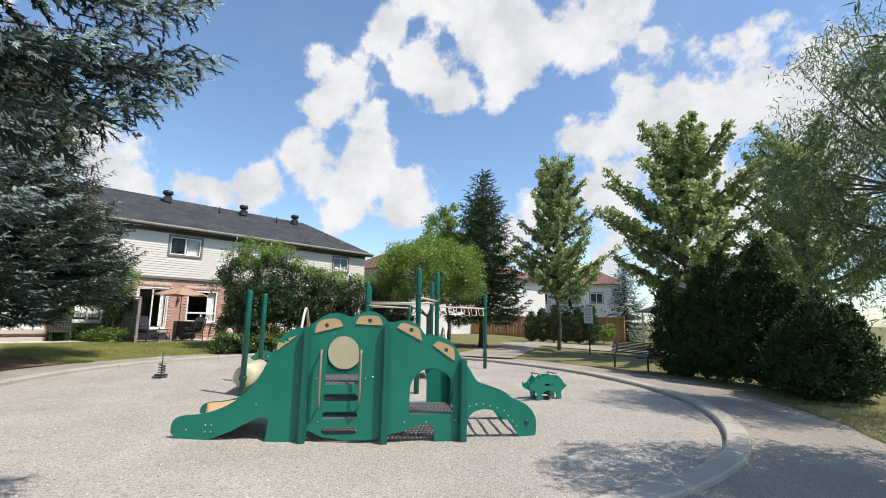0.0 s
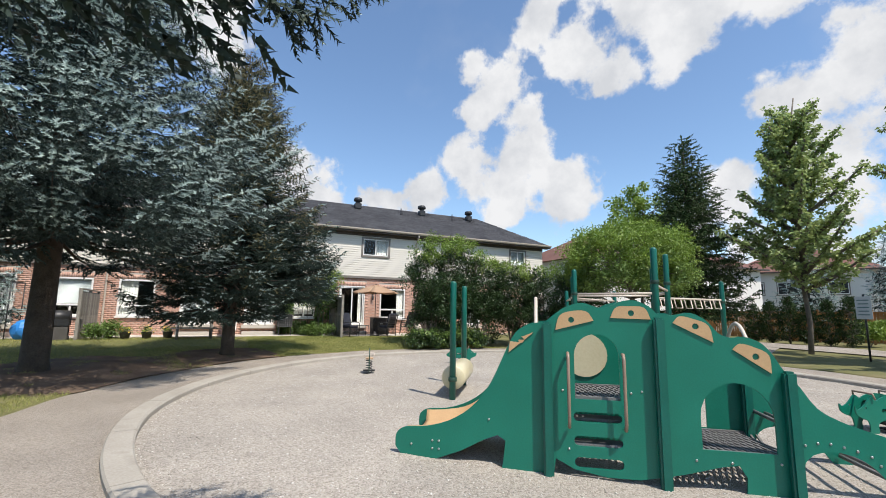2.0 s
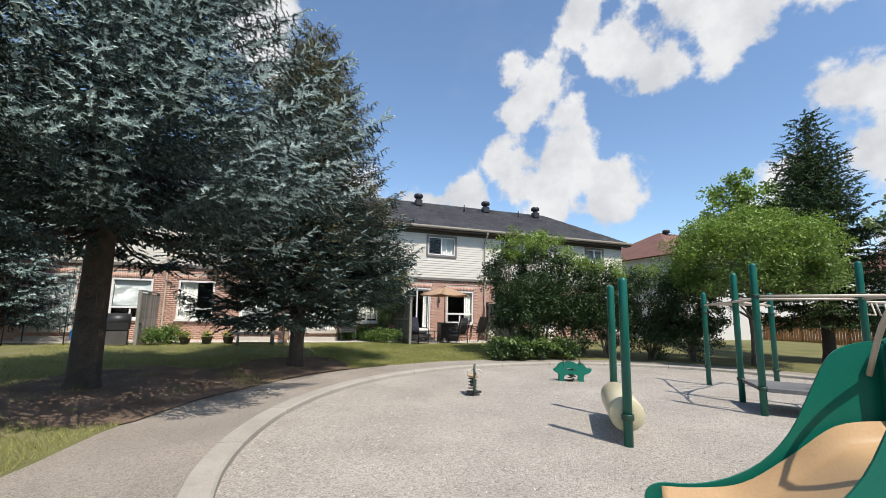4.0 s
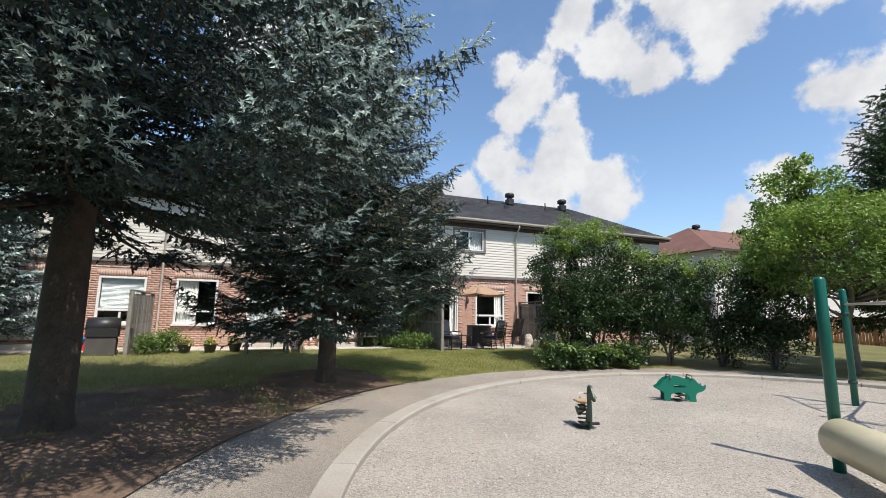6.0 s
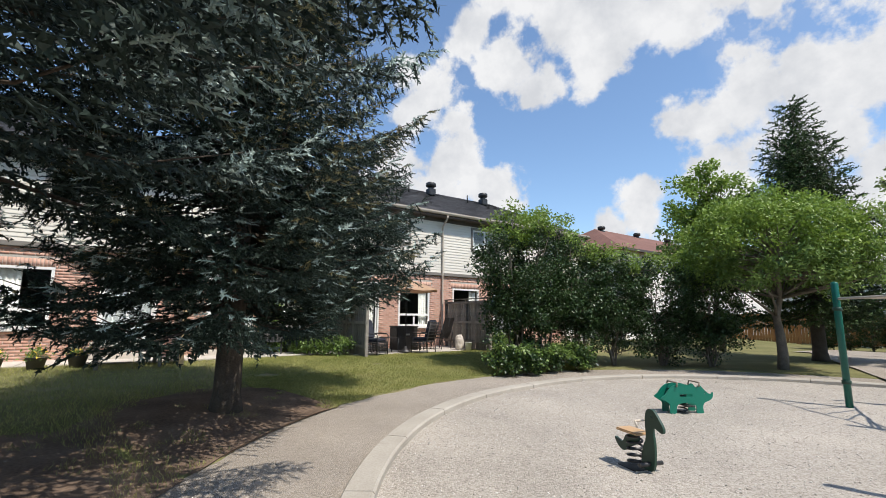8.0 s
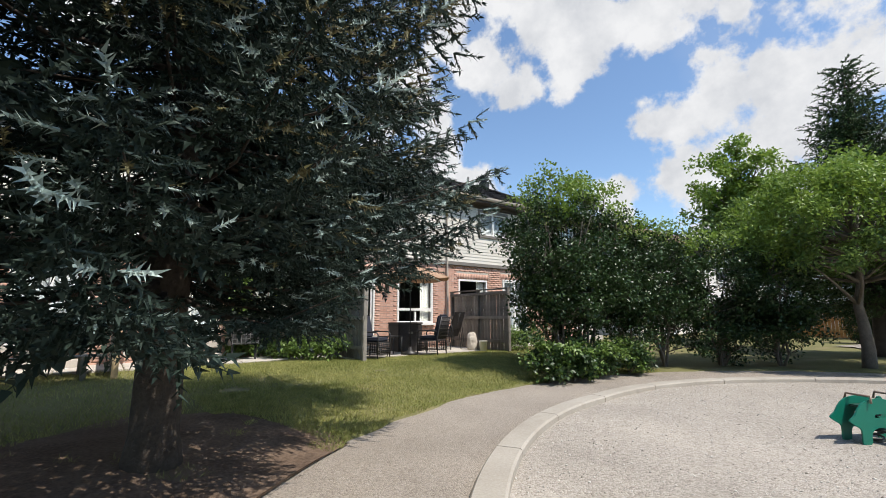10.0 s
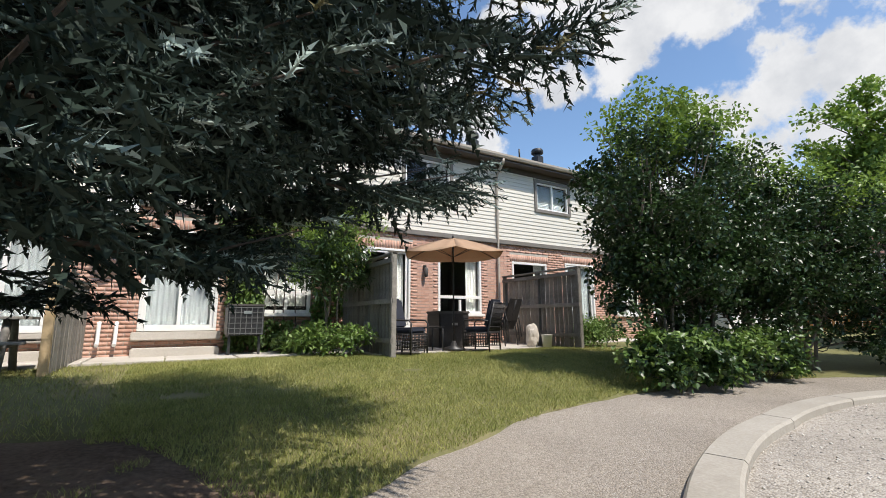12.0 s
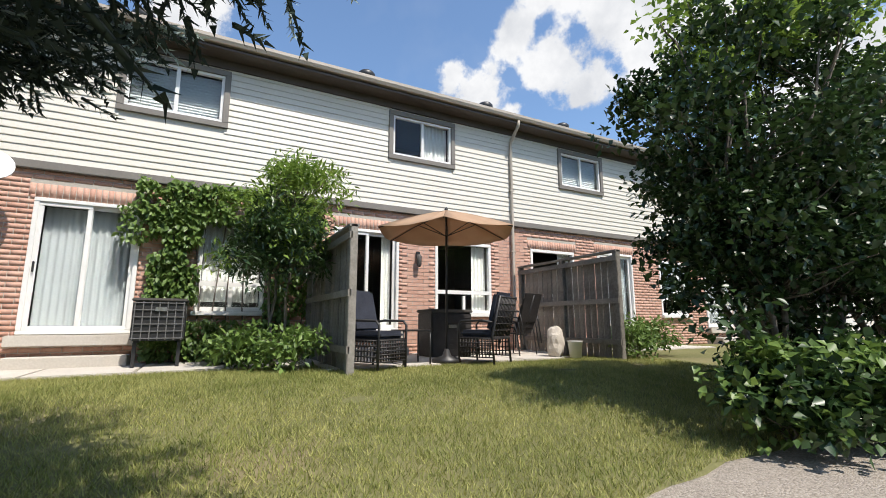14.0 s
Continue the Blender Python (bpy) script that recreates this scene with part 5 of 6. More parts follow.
RHINO = rounded([(-0.5, 0.3), (-0.42, 0.36), (-0.36, 0.44), (-0.25, 0.52), (-0.05, 0.55), (0.12, 0.52), (0.2, 0.48), (0.28, 0.53), (0.33, 0.5), (0.4, 0.42), (0.5, 0.36), (0.55, 0.4), (0.54, 0.3), (0.46, 0.24), (0.36, 0.2), (0.33, 0.1),
                 (0.34, 0.02), (0.2, 0.02), (0.2, 0.14), (0.1, 0.2), (-0.1, 0.2), (-0.2, 0.14), (-0.22, 0.02), (-0.34, 0.02), (-0.34, 0.18), (-0.42, 0.24)], 3)


def animal_rider(m, label):
    a = thing("animal_rider", m, label, "spring rider", "rhino spring riders")
    for y in (-0.13, 0.11):
        part("side_panel", plate(bmesh.new(), RHINO, 0.02, [slot(0, 0.34, 0.26, 0.045), ellipse(0.38, 0.38, 0.016, 0.016, 8)], y0=y), GREEN, a)
    part("seat", newbox((-0.03, 0, 0.44), (0.4, 0.22, 0.03), bevel=0.012), GREEN_DARK, a)
    part("spring", coil(bmesh.new(), 0.0, 0.36, 0.08, 5, 0.013), BLACK, a, "black coil spring")
    part("foot_rest", newbox((0.02, 0, 0.16), (0.16, 0.5, 0.025), bevel=0.008), BLACK, a)
    for x in (-0.2, 0.25):
        part("handle", tube(bmesh.new(), [(x, -0.16, 0.5), (x + 0.02, -0.15, 0.58), (x + 0.02, 0.15, 0.58), (x, 0.16, 0.5)], 0.014, 8), BROWN_RAIL, a)
    return a


animal_rider(pose(-13.72, 6.5, -0.02, 0, 0, 62) @ Matrix.Scale(0.84, 4), "green rhino-shaped spring rider on the gravel")
animal_rider(pose(-4.85, 8.1, -0.04, 0, 0, 70) @ pose(0, 0, 0, 0, 0, 180) @ Matrix.Scale(0.88, 4), "green rhino-shaped spring rider near the kerb")

# bench, sign and swing-gate posts beyond the kerb
bench = thing("bench", pose(-5.75, 14.6, 0.03, 0, 0, -25), "black mesh park bench on the grass", "bench")
for x in (-0.7, 0.7):
    part("leg", tube(bmesh.new(), [(x, 0.1, 0), (x, 0.1, 0.42), (x, 0.17, 0.5), (x, 0.24, 0.85)], 0.028, 8), BLACK, bench)
for nm, c0, c1 in (("seat", (-0.3, 0.44), (0.12, 0.43)), ("backrest", (0.17, 0.52), (0.25, 0.84))):
    for k in range(8):
        f = k / 7
        part(nm + "_slat", newbox((0, c0[0] + (c1[0] - c0[0]) * f, c0[1] + (c1[1] - c0[1]) * f), (1.8, 0.034, 0.03) if nm == "seat" else (1.8, 0.02, 0.034)), BLACK, bench)
for x in (-0.7, 0.7):
    part("seat_support", newbox((x, -0.1, 0.41), (0.04, 0.44, 0.03)), BLACK, bench)
sign = thing("park_sign", pose(-9.3, 19.3, 0.05, 0, 0, -22), "small pale notice sign on a dark post", "sign")
part("post", tube(bmesh.new(), [(0, 0.03, 0), (0, 0.03, 2.2)], 0.03, 8), BLACK, sign)
part("face", newbox((0, 0, 1.75), (0.55, 0.02, 0.75), bevel=0.006), SIGN, sign)
for k in range(5):
    part("print_line", newbox((0, -0.012, 2.0 - 0.12 * k), (0.4 - 0.05 * (k % 2), 0.004, 0.035)), SIGN_BAR, sign)
gaz = thing("canopy_shelter", pose(-7.6, 26.6, 0.05, 0, 0, -12), "dark canopy shelter on four slim posts", "shelter")
for x in (-1.4, 1.4):
    for y in (-1.2, 1.2):
        part("post", tube(bmesh.new(), [(x, y, 0), (x, y, 2.1)], 0.05, 8), RAIL, gaz)
bm = bmesh.new()
a = [bm.verts.new(p) for p in ((-1.7, -1.5, 2.05), (1.7, -1.5, 2.05), (1.7, 1.5, 2.05), (-1.7, 1.5, 2.05), (0, 0, 2.75))]
for k in range(4):
    bm.faces.new((a[k], a[(k + 1) % 4], a[4]))
r = bmesh.ops.extrude_face_region(bm, geom=bm.faces[:])
bmesh.ops.translate(bm, vec=(0, 0, -0.05), verts=[v for v in r["geom"] if isinstance(v, bmesh.types.BMVert)])
part("canopy", bm, BLACK, gaz)

# ---- patio things ----
PZ = 0.313
umb = thing("patio_umbrella", pose(-23.1, 6.72, PZ) @ Matrix.Diagonal((0.9, 0.9, 1.04, 1)), "open tan patio umbrella with dark ribs", "umbrella")
part("base_plate", lathe(bmesh.new(), [(0.26, 0), (0.26, 0.05), (0.08, 0.1), (0.04, 0.2)], 20), BLACK, umb)
part("pole", tube(bmesh.new(), [(0, 0, 0.05), (0, 0, 2.36)], 0.02, 8), BLACK, umb)
part("finial", lathe(bmesh.new(), [(0.02, 2.34), (0.035, 2.38), (0.01, 2.42)], 10), BLACK, umb)
NR = 6
for k in range(NR):
    a0, a1 = math.pi / 6 + 2 * math.pi * k / NR, math.pi / 6 + 2 * math.pi * (k + 1) / NR
    bm = bmesh.new()
    grid = []
    for i in range(7):
        f = i / 6
        row = []
        for j in range(5):
            g = j / 4
            p0, p1 = Vector((math.cos(a0), math.sin(a0), 0)), Vector((math.cos(a1), math.sin(a1), 0))
            q = p0.lerp(p1, g) * 1.32 * f
            row.append(bm.verts.new((q.x, q.y, 2.36 - 0.36 * f ** 1.25 - 0.05 * f * math.sin(math.pi * g))))
        grid.append(row)
    for i in range(6):
        for j in range(4):
            if i == 0:
                if j == 0:
                    bm.faces.new((grid[0][0], *grid[1]))
            else:
                bm.faces.new((grid[i][j], grid[i][j + 1], grid[i + 1][j + 1], grid[i + 1][j])).smooth = True
    r = bmesh.ops.extrude_face_region(bm, geom=bm.faces[:])
    bmesh.ops.translate(bm, vec=(0, 0, -0.006), verts=[v for v in r["geom"] if isinstance(v, bmesh.types.BMVert)])
    part("canopy_panel", bm, CANVAS, umb)
    part("rib", tube(bmesh.new(), [(0.02 * math.cos(a0), 0.02 * math.sin(a0), 2.33), (0.7 * math.cos(a0), 0.7 * math.sin(a0), 2.17), (1.31 * math.cos(a0), 1.31 * math.sin(a0), 1.975)], 0.008, 6), BLACK, umb)
    part("strut", tube(bmesh.new(), [(0.02 * math.cos(a0), 0.02 * math.sin(a0), 1.95), (0.62 * math.cos(a0), 0.62 * math.sin(a0), 2.18)], 0.007, 6), BLACK, umb)


def wicker_chair(m, label):
    c = thing("patio_chair", m, label, "patio chair", "wicker patio chairs")
    for x in (-0.3, 0.3):
        part("front_leg", tube(bmesh.new(), [(x, -0.3, 0), (x, -0.31, 0.58), (x, -0.26, 0.64), (x, 0.1, 0.65), (x, 0.28, 0.62)], 0.018, 7), BLACK, c)
        part("back_leg", tube(bmesh.new(), [(x, 0.3, 0), (x, 0.27, 0.4), (x, 0.42, 1.02)], 0.018, 7), BLACK, c)
    for nm, (y0, z0), (y1, z1) in (("front_apron", (-0.3, 0.1), (-0.3, 0.38)), ("back_lattice", (0.28, 0.4), (0.43, 1.0))):
        bm = bmesh.new()
        for k in range(12):
            x = -0.29 + 0.58 * k / 11
            tube(bm, [(x, y0, z0), (x, y1, z1)], 0.01, 5)
        for k in range(7):
            f = k / 6
            tube(bm, [(-0.3, y0 + (y1 - y0) * f, z0 + (z1 - z0) * f), (0.3, y0 + (y1 - y0) * f, z0 + (z1 - z0) * f)], 0.011, 5)
        part(nm, bm, WICKER, c, "open woven wicker")
    for x in (-0.3, 0.3):
        bm = bmesh.new()
        for k in range(10):
            tube(bm, [(x, -0.28 + 0.055 * k, 0.1), (x, -0.28 + 0.055 * k, 0.38)], 0.01, 5)
        for k in range(5):
            tube(bm, [(x, -0.3, 0.1 + 0.07 * k), (x, 0.28, 0.1 + 0.07 * k)], 0.01, 5)
        part("side_apron", bm, WICKER, c, "open woven wicker")
    part("seat", newbox((0, 0, 0.38), (0.6, 0.6, 0.04), bevel=0.01), WICKER, c)
    part("seat_cushion", newbox((0, -0.02, 0.45), (0.56, 0.56, 0.11), bevel=0.04), CUSHION, c, "dark navy cushion")
    cb = part("back_cushion", newbox((0, 0, 0), (0.54, 0.12, 0.62), bevel=0.045), CUSHION, c, "dark navy cushion")
    cb.matrix_basis = pose(0, 0.27, 0.78, -14, 0, 0)
    return c


wicker_chair(pose(-22.85, 5.45, PZ, 0, 0, 120), "black wicker patio chair with navy cushions")
wicker_chair(pose(-22.8, 7.25, PZ, 0, 0, -60), "black wicker patio chair with high navy back cushion")
tab = thing("patio_table", pose(-23.2, 6.15, PZ), "small black metal patio side table", "table")
part("tabletop", newbox((0, 0, 0.5), (0.5, 0.5, 0.025), bevel=0.008), BLACK, tab)
for x in (-0.22, 0.22):
    for y in (-0.22, 0.22):
        part("leg", tube(bmesh.new(), [(x, y, 0), (x, y, 0.49)], 0.014, 6), BLACK, tab)
bin_ = thing("storage_box", pose(-24.35, 7.35, PZ), "dark brown resin deck storage box", "storage box")
part("body", newbox((0, 0, 0.4), (0.6, 0.85, 0.8), bevel=0.02), WICKER, bin_)
part("lid", newbox((0, 0, 0.83), (0.65, 0.9, 0.06), bevel=0.02), TERRACOTTA, bin_)
for k in range(8):
    part("slat", newbox((0.305, 0, 0.1 + 0.09 * k), (0.012, 0.8, 0.07), bevel=0.004), WICKER, bin_)
part("badge", newbox((0.315, 0.0, 0.55), (0.01, 0.16, 0.06)), STEEL, bin_)
for k in range(3):
    c = thing("stacking_chair", pose(-24.0 + 0.05 * k, 8.75 + 0.02 * k, PZ + 0.11 * k, 0, 0, -75), "dark sling stacking chair by the fence", "chair", "stacked chairs")
    for x in (-0.27, 0.27):
        part("leg_frame", tube(bmesh.new(), [(x, -0.28, 0), (x, -0.26, 0.4), (x, -0.2, 0.6), (x, 0.2, 0.6), (x, 0.25, 0.4), (x, 0.3, 0.0)], 0.014, 7), BLACK, c)
    part("sling", tube(bmesh.new(), [(0, -0.24, 0.42), (0, 0.16, 0.38), (0, 0.36, 0.92)], 0.02, 6), BLACK, c)
    part("seat", newbox((0, -0.04, 0.41), (0.52, 0.46, 0.015), bevel=0.005), WICKER, c)
    bk = part("backrest", newbox((0, 0, 0), (0.52, 0.015, 0.56), bevel=0.005), WICKER, c)
    bk.matrix_basis = pose(0, 0.27, 0.68, -18, 0, 0)


def rock(name, m, s, mat, label, category, seed):
    bm = bmesh.new()
    bmesh.ops.create_icosphere(bm, subdivisions=3, radius=1)
    for v in bm.verts:
        v.co *= 1 + 0.28 * noise.noise(v.co * 1.7 + Vector((seed, 0, 0)))
        v.co = Vector((v.co.x * s[0], v.co.y * s[1], (v.co.z + 0.85) * s[2]))
    ob = part(name, bm, mat)
    ob.matrix_world = m
    return tagged(ob, label, category)


rock("garden_stone", pose(-23.2, 9.05, PZ - 0.02), (0.16, 0.17, 0.3), STONE, "upright pale rough garden stone", "stone", 3)
pot = thing("white_pail", pose(-22.85, 9.2, PZ), "white plastic pail beside the stone", "pail")
part("pail", lathe(bmesh.new(), [(0.1, 0), (0.13, 0.28), (0.14, 0.29), (0.12, 0.28), (0.09, 0.02)], 16), WHITE, pot)

ac = thing("air_conditioner", pose(-24.6, 2.72, PZ + 0.2) @ Matrix.Scale(0.9, 4), "black-grilled outdoor air conditioner by the wall", "air conditioner")
part("body", newbox((0, 0, 0.5), (0.66, 0.72, 0.62), bevel=0.02), BLACK, ac)
part("top", newbox((0, 0, 0.83), (0.7, 0.76, 0.05), bevel=0.015), TERRACOTTA, ac)
for y in (-0.3, 0.3):
    part("bracket", newbox((-0.1, y, 0.17), (0.5, 0.05, 0.04)), BLACK, ac)
    part("bracket_leg", newbox((0.2, y, -0.04), (0.05, 0.05, 0.4)), BLACK, ac)
for k in range(7):
    part("grille_bar", newbox((0.34, -0.33 + 0.11 * k, 0.5), (0.014, 0.014, 0.6)), DECK, ac)
for k in range(6):
    part("grille_bar", newbox((0.345, 0, 0.23 + 0.11 * k), (0.014, 0.7, 0.014)), DECK, ac)
part("badge", newbox((0.355, 0.02, 0.68), (0.008, 0.15, 0.06)), STEEL, ac)
dish = thing("satellite_dish", pose(-25.05, 0.42, 3.05, 0, 0, 20), "grey satellite dish bracketed to the wall", "satellite dish")
part("reflector", lathe(bmesh.new(), [(0.02, 0.0), (0.15, 0.02), (0.27, 0.07), (0.28, 0.08), (0.27, 0.085), (0.14, 0.035), (0.02, 0.015)], 24, pose(0.25, 0, 0, 0, 62, 0)), WHITE, dish)
part("arm", tube(bmesh.new(), [(0.28, 0, -0.02), (0.0, 0, -0.25), (-0.22, 0, -0.3)], 0.018, 7), BLACK, dish)
part("feed", tube(bmesh.new(), [(0.3, 0, -0.22), (0.6, 0, 0.05)], 0.012, 6), BLACK, dish)
for k in range(2):
    vp = thing("wall_vent_pipe", pose(WALL_X, 0.35 + 0.26 * k, 0.55), "white plastic exhaust pipe on the brick", "pipe", "exhaust pipes")
    part("pipe", tube(bmesh.new(), [(0, 0, 0.38), (0.1, 0, 0.38), (0.12, 0, 0.33), (0.12, 0, 0.06), (0.17, 0, 0.0), (0.22, 0, -0.02)], 0.035, 8), WHITE, vp)
for y, z in ((2.75, 2.35), (7.2, 2.35)):
    wl_ = thing("wall_lamp", pose(WALL_X, y, z), "small dark wall lantern on the brick", "wall lamp", "wall lanterns")
    part("bracket", newbox((0.03, 0, 0), (0.06, 0.08, 0.14), bevel=0.01), BLACK, wl_)
    part("lantern", lathe(bmesh.new(), [(0.03, -0.26), (0.055, -0.22), (0.06, -0.05), (0.03, 0.0)], 8, pose(0.1, 0, 0)), TERRACOTTA, wl_)
ob = thing("wall_outlet", pose(WALL_X, 7.35, 1.05), "small grey outdoor outlet box", "outlet")
part("cover", newbox((0.03, 0, 0), (0.05, 0.12, 0.09), bevel=0.01), DECK, ob)

# barbecue, planters and garden odds by the shaded houses
bbq = thing("barbecue", pose(-22.7, -5.35, 0.25, 0, 0, 8), "black covered gas barbecue on the patio edge", "barbecue")
part("body", newbox((0, 0, 0.68), (0.5, 0.75, 0.3), bevel=0.03), BLACK, bbq)
part("lid", tube(bmesh.new(), [(0, -0.38, 0.86), (0, 0.38, 0.86)], 0.24, 16), BLACK, bbq)
part("cart", newbox((0, 0, 0.28), (0.46, 0.7, 0.48), bevel=0.01), TERRACOTTA, bbq)
for s in (-1, 1):
    part("side_shelf", newbox((0, s * 0.55, 0.78), (0.42, 0.32, 0.03), bevel=0.008), BLACK, bbq)
    part("wheel", lathe(bmesh.new(), [(0.09, -0.02), (0.09, 0.02)], 14, pose(0, s * 0.37, 0.09, 90, 0, 0)), BLACK, bbq)
rock("blue_cover", pose(-23.2, -6.35, 0.24), (0.35, 0.4, 0.42), BLUE, "blue plastic sheet over a stored item", "cover", 8)
tubt = thing("red_box", pose(-24.2, -6.3, 0.27) @ Matrix.Scale(0.6, 4), "red plastic storage tub by the wall", "storage tub")
part("tub", newbox((0, 0, 0.45), (0.4, 0.8, 0.9), bevel=0.04), RED, tubt)
for i, (x, y) in enumerate([(-23.0, -3.3), (-23.05, -2.6), (-23.2, -1.9), (-23.3, -3.9)]):
    pl = thing("planter", pose(x, y, 0.26), "dark planter with small yellow flowers", "planter", "flower planters")
    part("pot", lathe(bmesh.new(), [(0.13, 0), (0.19, 0.28), (0.205, 0.29), (0.2, 0.3), (0.17, 0.26)], 16), TERRACOTTA, pl)
    rr = np.random.default_rng(200 + i)
    P = np.array([0, 0, 0.36]) + rr.normal(0, 1, (260, 3)) * [0.1, 0.1, 0.07]
    Vv, Ff = leaf_mesh(rr, P, rand_dirs(rr, 260) + [0, 0, 0.5], 0.07, 0.04)
    fo = array_mesh("foliage", Vv, Ff, [LEAF_MID, FLOWER], np.repeat((rr.uniform(size=260) < 0.25).astype(int), 2))
    fo.parent = pl
pf = thing("clothes_frame", pose(-23.4, -7.6, 0.26), "black metal garden canopy frame", "garden frame")
for x in (-0.6, 0.6):
    for y in (-0.8, 0.8):
        part("post", tube(bmesh.new(), [(x, y, 0), (x, y, 2.1)], 0.018, 6), BLACK, pf)
for x in (-0.6, 0.6):
    part("top_bar", tube(bmesh.new(), [(x, -0.8, 2.1), (x, 0.8, 2.1)], 0.014, 6), BLACK, pf)
for y in (-0.8, 0.8):
    part("top_bar", tube(bmesh.new(), [(-0.6, y, 2.1), (0.6, y, 2.1)], 0.014, 6), BLACK, pf)

pic = thing("picnic_table", pose(-22.9, -0.95, 0.27, 0, 0, 4), "weathered wooden picnic table beside the lawn", "picnic table")
for k in range(5):
    part("top_plank", newbox((-0.3 + 0.15 * k, 0, 0.74), (0.14, 1.7, 0.035), bevel=0.006), FENCE, pic)
for x in (-0.68, 0.68):
    for k in range(2):
        part("seat_plank", newbox((x + 0.13 * k - 0.065, 0, 0.43), (0.125, 1.7, 0.035), bevel=0.006), FENCE, pic)
for y in (-0.6, 0.6):
    for s in (-1, 1):
        part("leg", tube(bmesh.new(), [(s * 0.55, y, 0), (s * 0.22, y, 0.72)], 0.045, 6), FENCE, pic)
    part("brace", newbox((0, y, 0.4), (1.5, 0.04, 0.09)), FENCE, pic)

# creeper on the wall and shrubs at the patio
rv = np.random.default_rng(77)
pts = []
for a, b, c, d, n in ((2.2, 5.2, 2.62, 3.3, 3000), (2.45, 3.15, 0.4, 2.8, 2600), (4.2, 5.0, 0.4, 2.9, 1700), (3.1, 4.3, 0.3, 1.0, 900), (2.0, 2.6, 2.2, 2.9, 260)):
    y, z = rv.uniform(a, b, n), rv.uniform(c, d, n)
    keep = np.array([noise.noise(Vector((yy * 2.2, zz * 2.2, 5))) > -0.28 for yy, zz in zip(y, z)])
    pts.append(np.stack([WALL_X + 0.05 + rv.uniform(0, 0.22, n), y, z], 1)[keep])
P = np.concatenate(pts)
Vv, Ff = leaf_mesh(rv, P, rand_dirs(rv, len(P)) * 0.7 + [0.3, 0, -0.9], 0.11, 0.08)
vine = thing("wall_creeper", pose(0, 0, 0), "green creeper climbing over brick and window", "creeper")
vo = array_mesh("leaves", Vv, Ff, LEAF_MID)
vo.parent = vine
bm = bmesh.new()
for k in range(9):
    y = 2.55 + 0.28 * k
    tube(bm, [(WALL_X + 0.04, y, 0.25), (WALL_X + 0.05, y + 0.1 * math.sin(k), 1.2), (WALL_X + 0.05, y + 0.15 * math.cos(k * 2), 2.9)], 0.012, 5)
part("stem", bm, BARK_GREY, vine)
cl = np.concatenate([shell(rv, 60, (0, 0, 2.0), (0.85, 0.85, 0.95), -0.8, 0.35), shell(rv, 16, (0.2, 0.3, 2.9), (0.5, 0.6, 0.3), -0.5, 0.3)])
broadleaf("sumac_shrub", (-23.9, 4.25, 0.25), "tall leafy shrub leaning over the fence", "shrub", [stem(2.3, (0.2, 0.15 * j - 0.2), 0.05, 300 + j) for j in range(3)], cl, 6500, (0.14, 0.04), [LEAF_DARK, LEAF_BRIGHT], BARK_GREY, 0.32, 41, (0.5, 0.5), trunk_r=0.03)
for i, (x, y, r) in enumerate([(-23.2, 4.4, 0.45), (-23.6, 3.8, 0.38), (-22.5, 10.3, 0.45), (-22.8, 11.2, 0.5), (-23.2, -3.9, 0.45), (-22.7, -4.2, 0.4), (-24.4, 3.6, 0.3)]):
    cl = shell(rv, 26, (0, 0, r * 0.8), (r, r, r * 0.85), -0.5, 0.3)
    broadleaf("garden_plant", (x, y, 0.24), "leafy green garden plant at the lawn edge", "plant", [stem(r, (0.1 * j, 0.1), 0.03, 310 + j) for j in range(2)], cl, 900, (0.12, 0.05), [LEAF_MID], BARK_GREY, 0.2, 320 + i, trunk_r=0.012)

# ---- facade pieces ----
BL, BH = 0.245, 0.078


def in_hole(y0, y1, z0, z1, holes, margin=0.01):
    return any(y1 > h[0] - margin and y0 < h[1] + margin and z1 > h[2] - margin and z0 < h[3] + margin for h in holes)


soldier = [(a - 0.08, b + 0.08, t, t + 0.22) for a, b, t in [(h[0], h[1], h[3]) for h in low_holes]]
brick_holes = low_holes + soldier
unit = newbox((0, 0, 0), (0.05, BL - 0.011, BH - 0.011), bevel=0.0)
brick_data = bpy.data.meshes.new("brick")
unit.to_mesh(brick_data)
unit.free()
brick_data.materials.append(BRICK)
cube_v = np.array([(x, y, z) for x in (-0.5, 0.5) for y in (-0.5, 0.5) for z in (-0.5, 0.5)])
cube_f = np.array([(4, 6, 7, 5), (0, 4, 5, 1), (2, 3, 7, 6), (1, 5, 7, 3), (0, 2, 6, 4)])
V, F, near = [], [], 0
rb_ = np.random.default_rng(21)


def add_brick(y0, y1, z0, z1, prefer):
    global near
    c = (WALL_X - 0.031 + rb_.uniform(-0.002, 0.002), (y0 + y1) / 2, (z0 + z1) / 2)
    full = abs((y1 - y0) - (BL - 0.011)) < 0.002 and abs((z1 - z0) - (BH - 0.011)) < 0.002
    if prefer and full and near < 300:
        ob = new("brick", brick_data)
        ob.location = c
        ob.parent = wall_low
        near += 1
    else:
        k = len(V) * 8
        V.append(cube_v * np.array([0.05, y1 - y0, z1 - z0]) + np.array(c))
        F.append(cube_f + k)


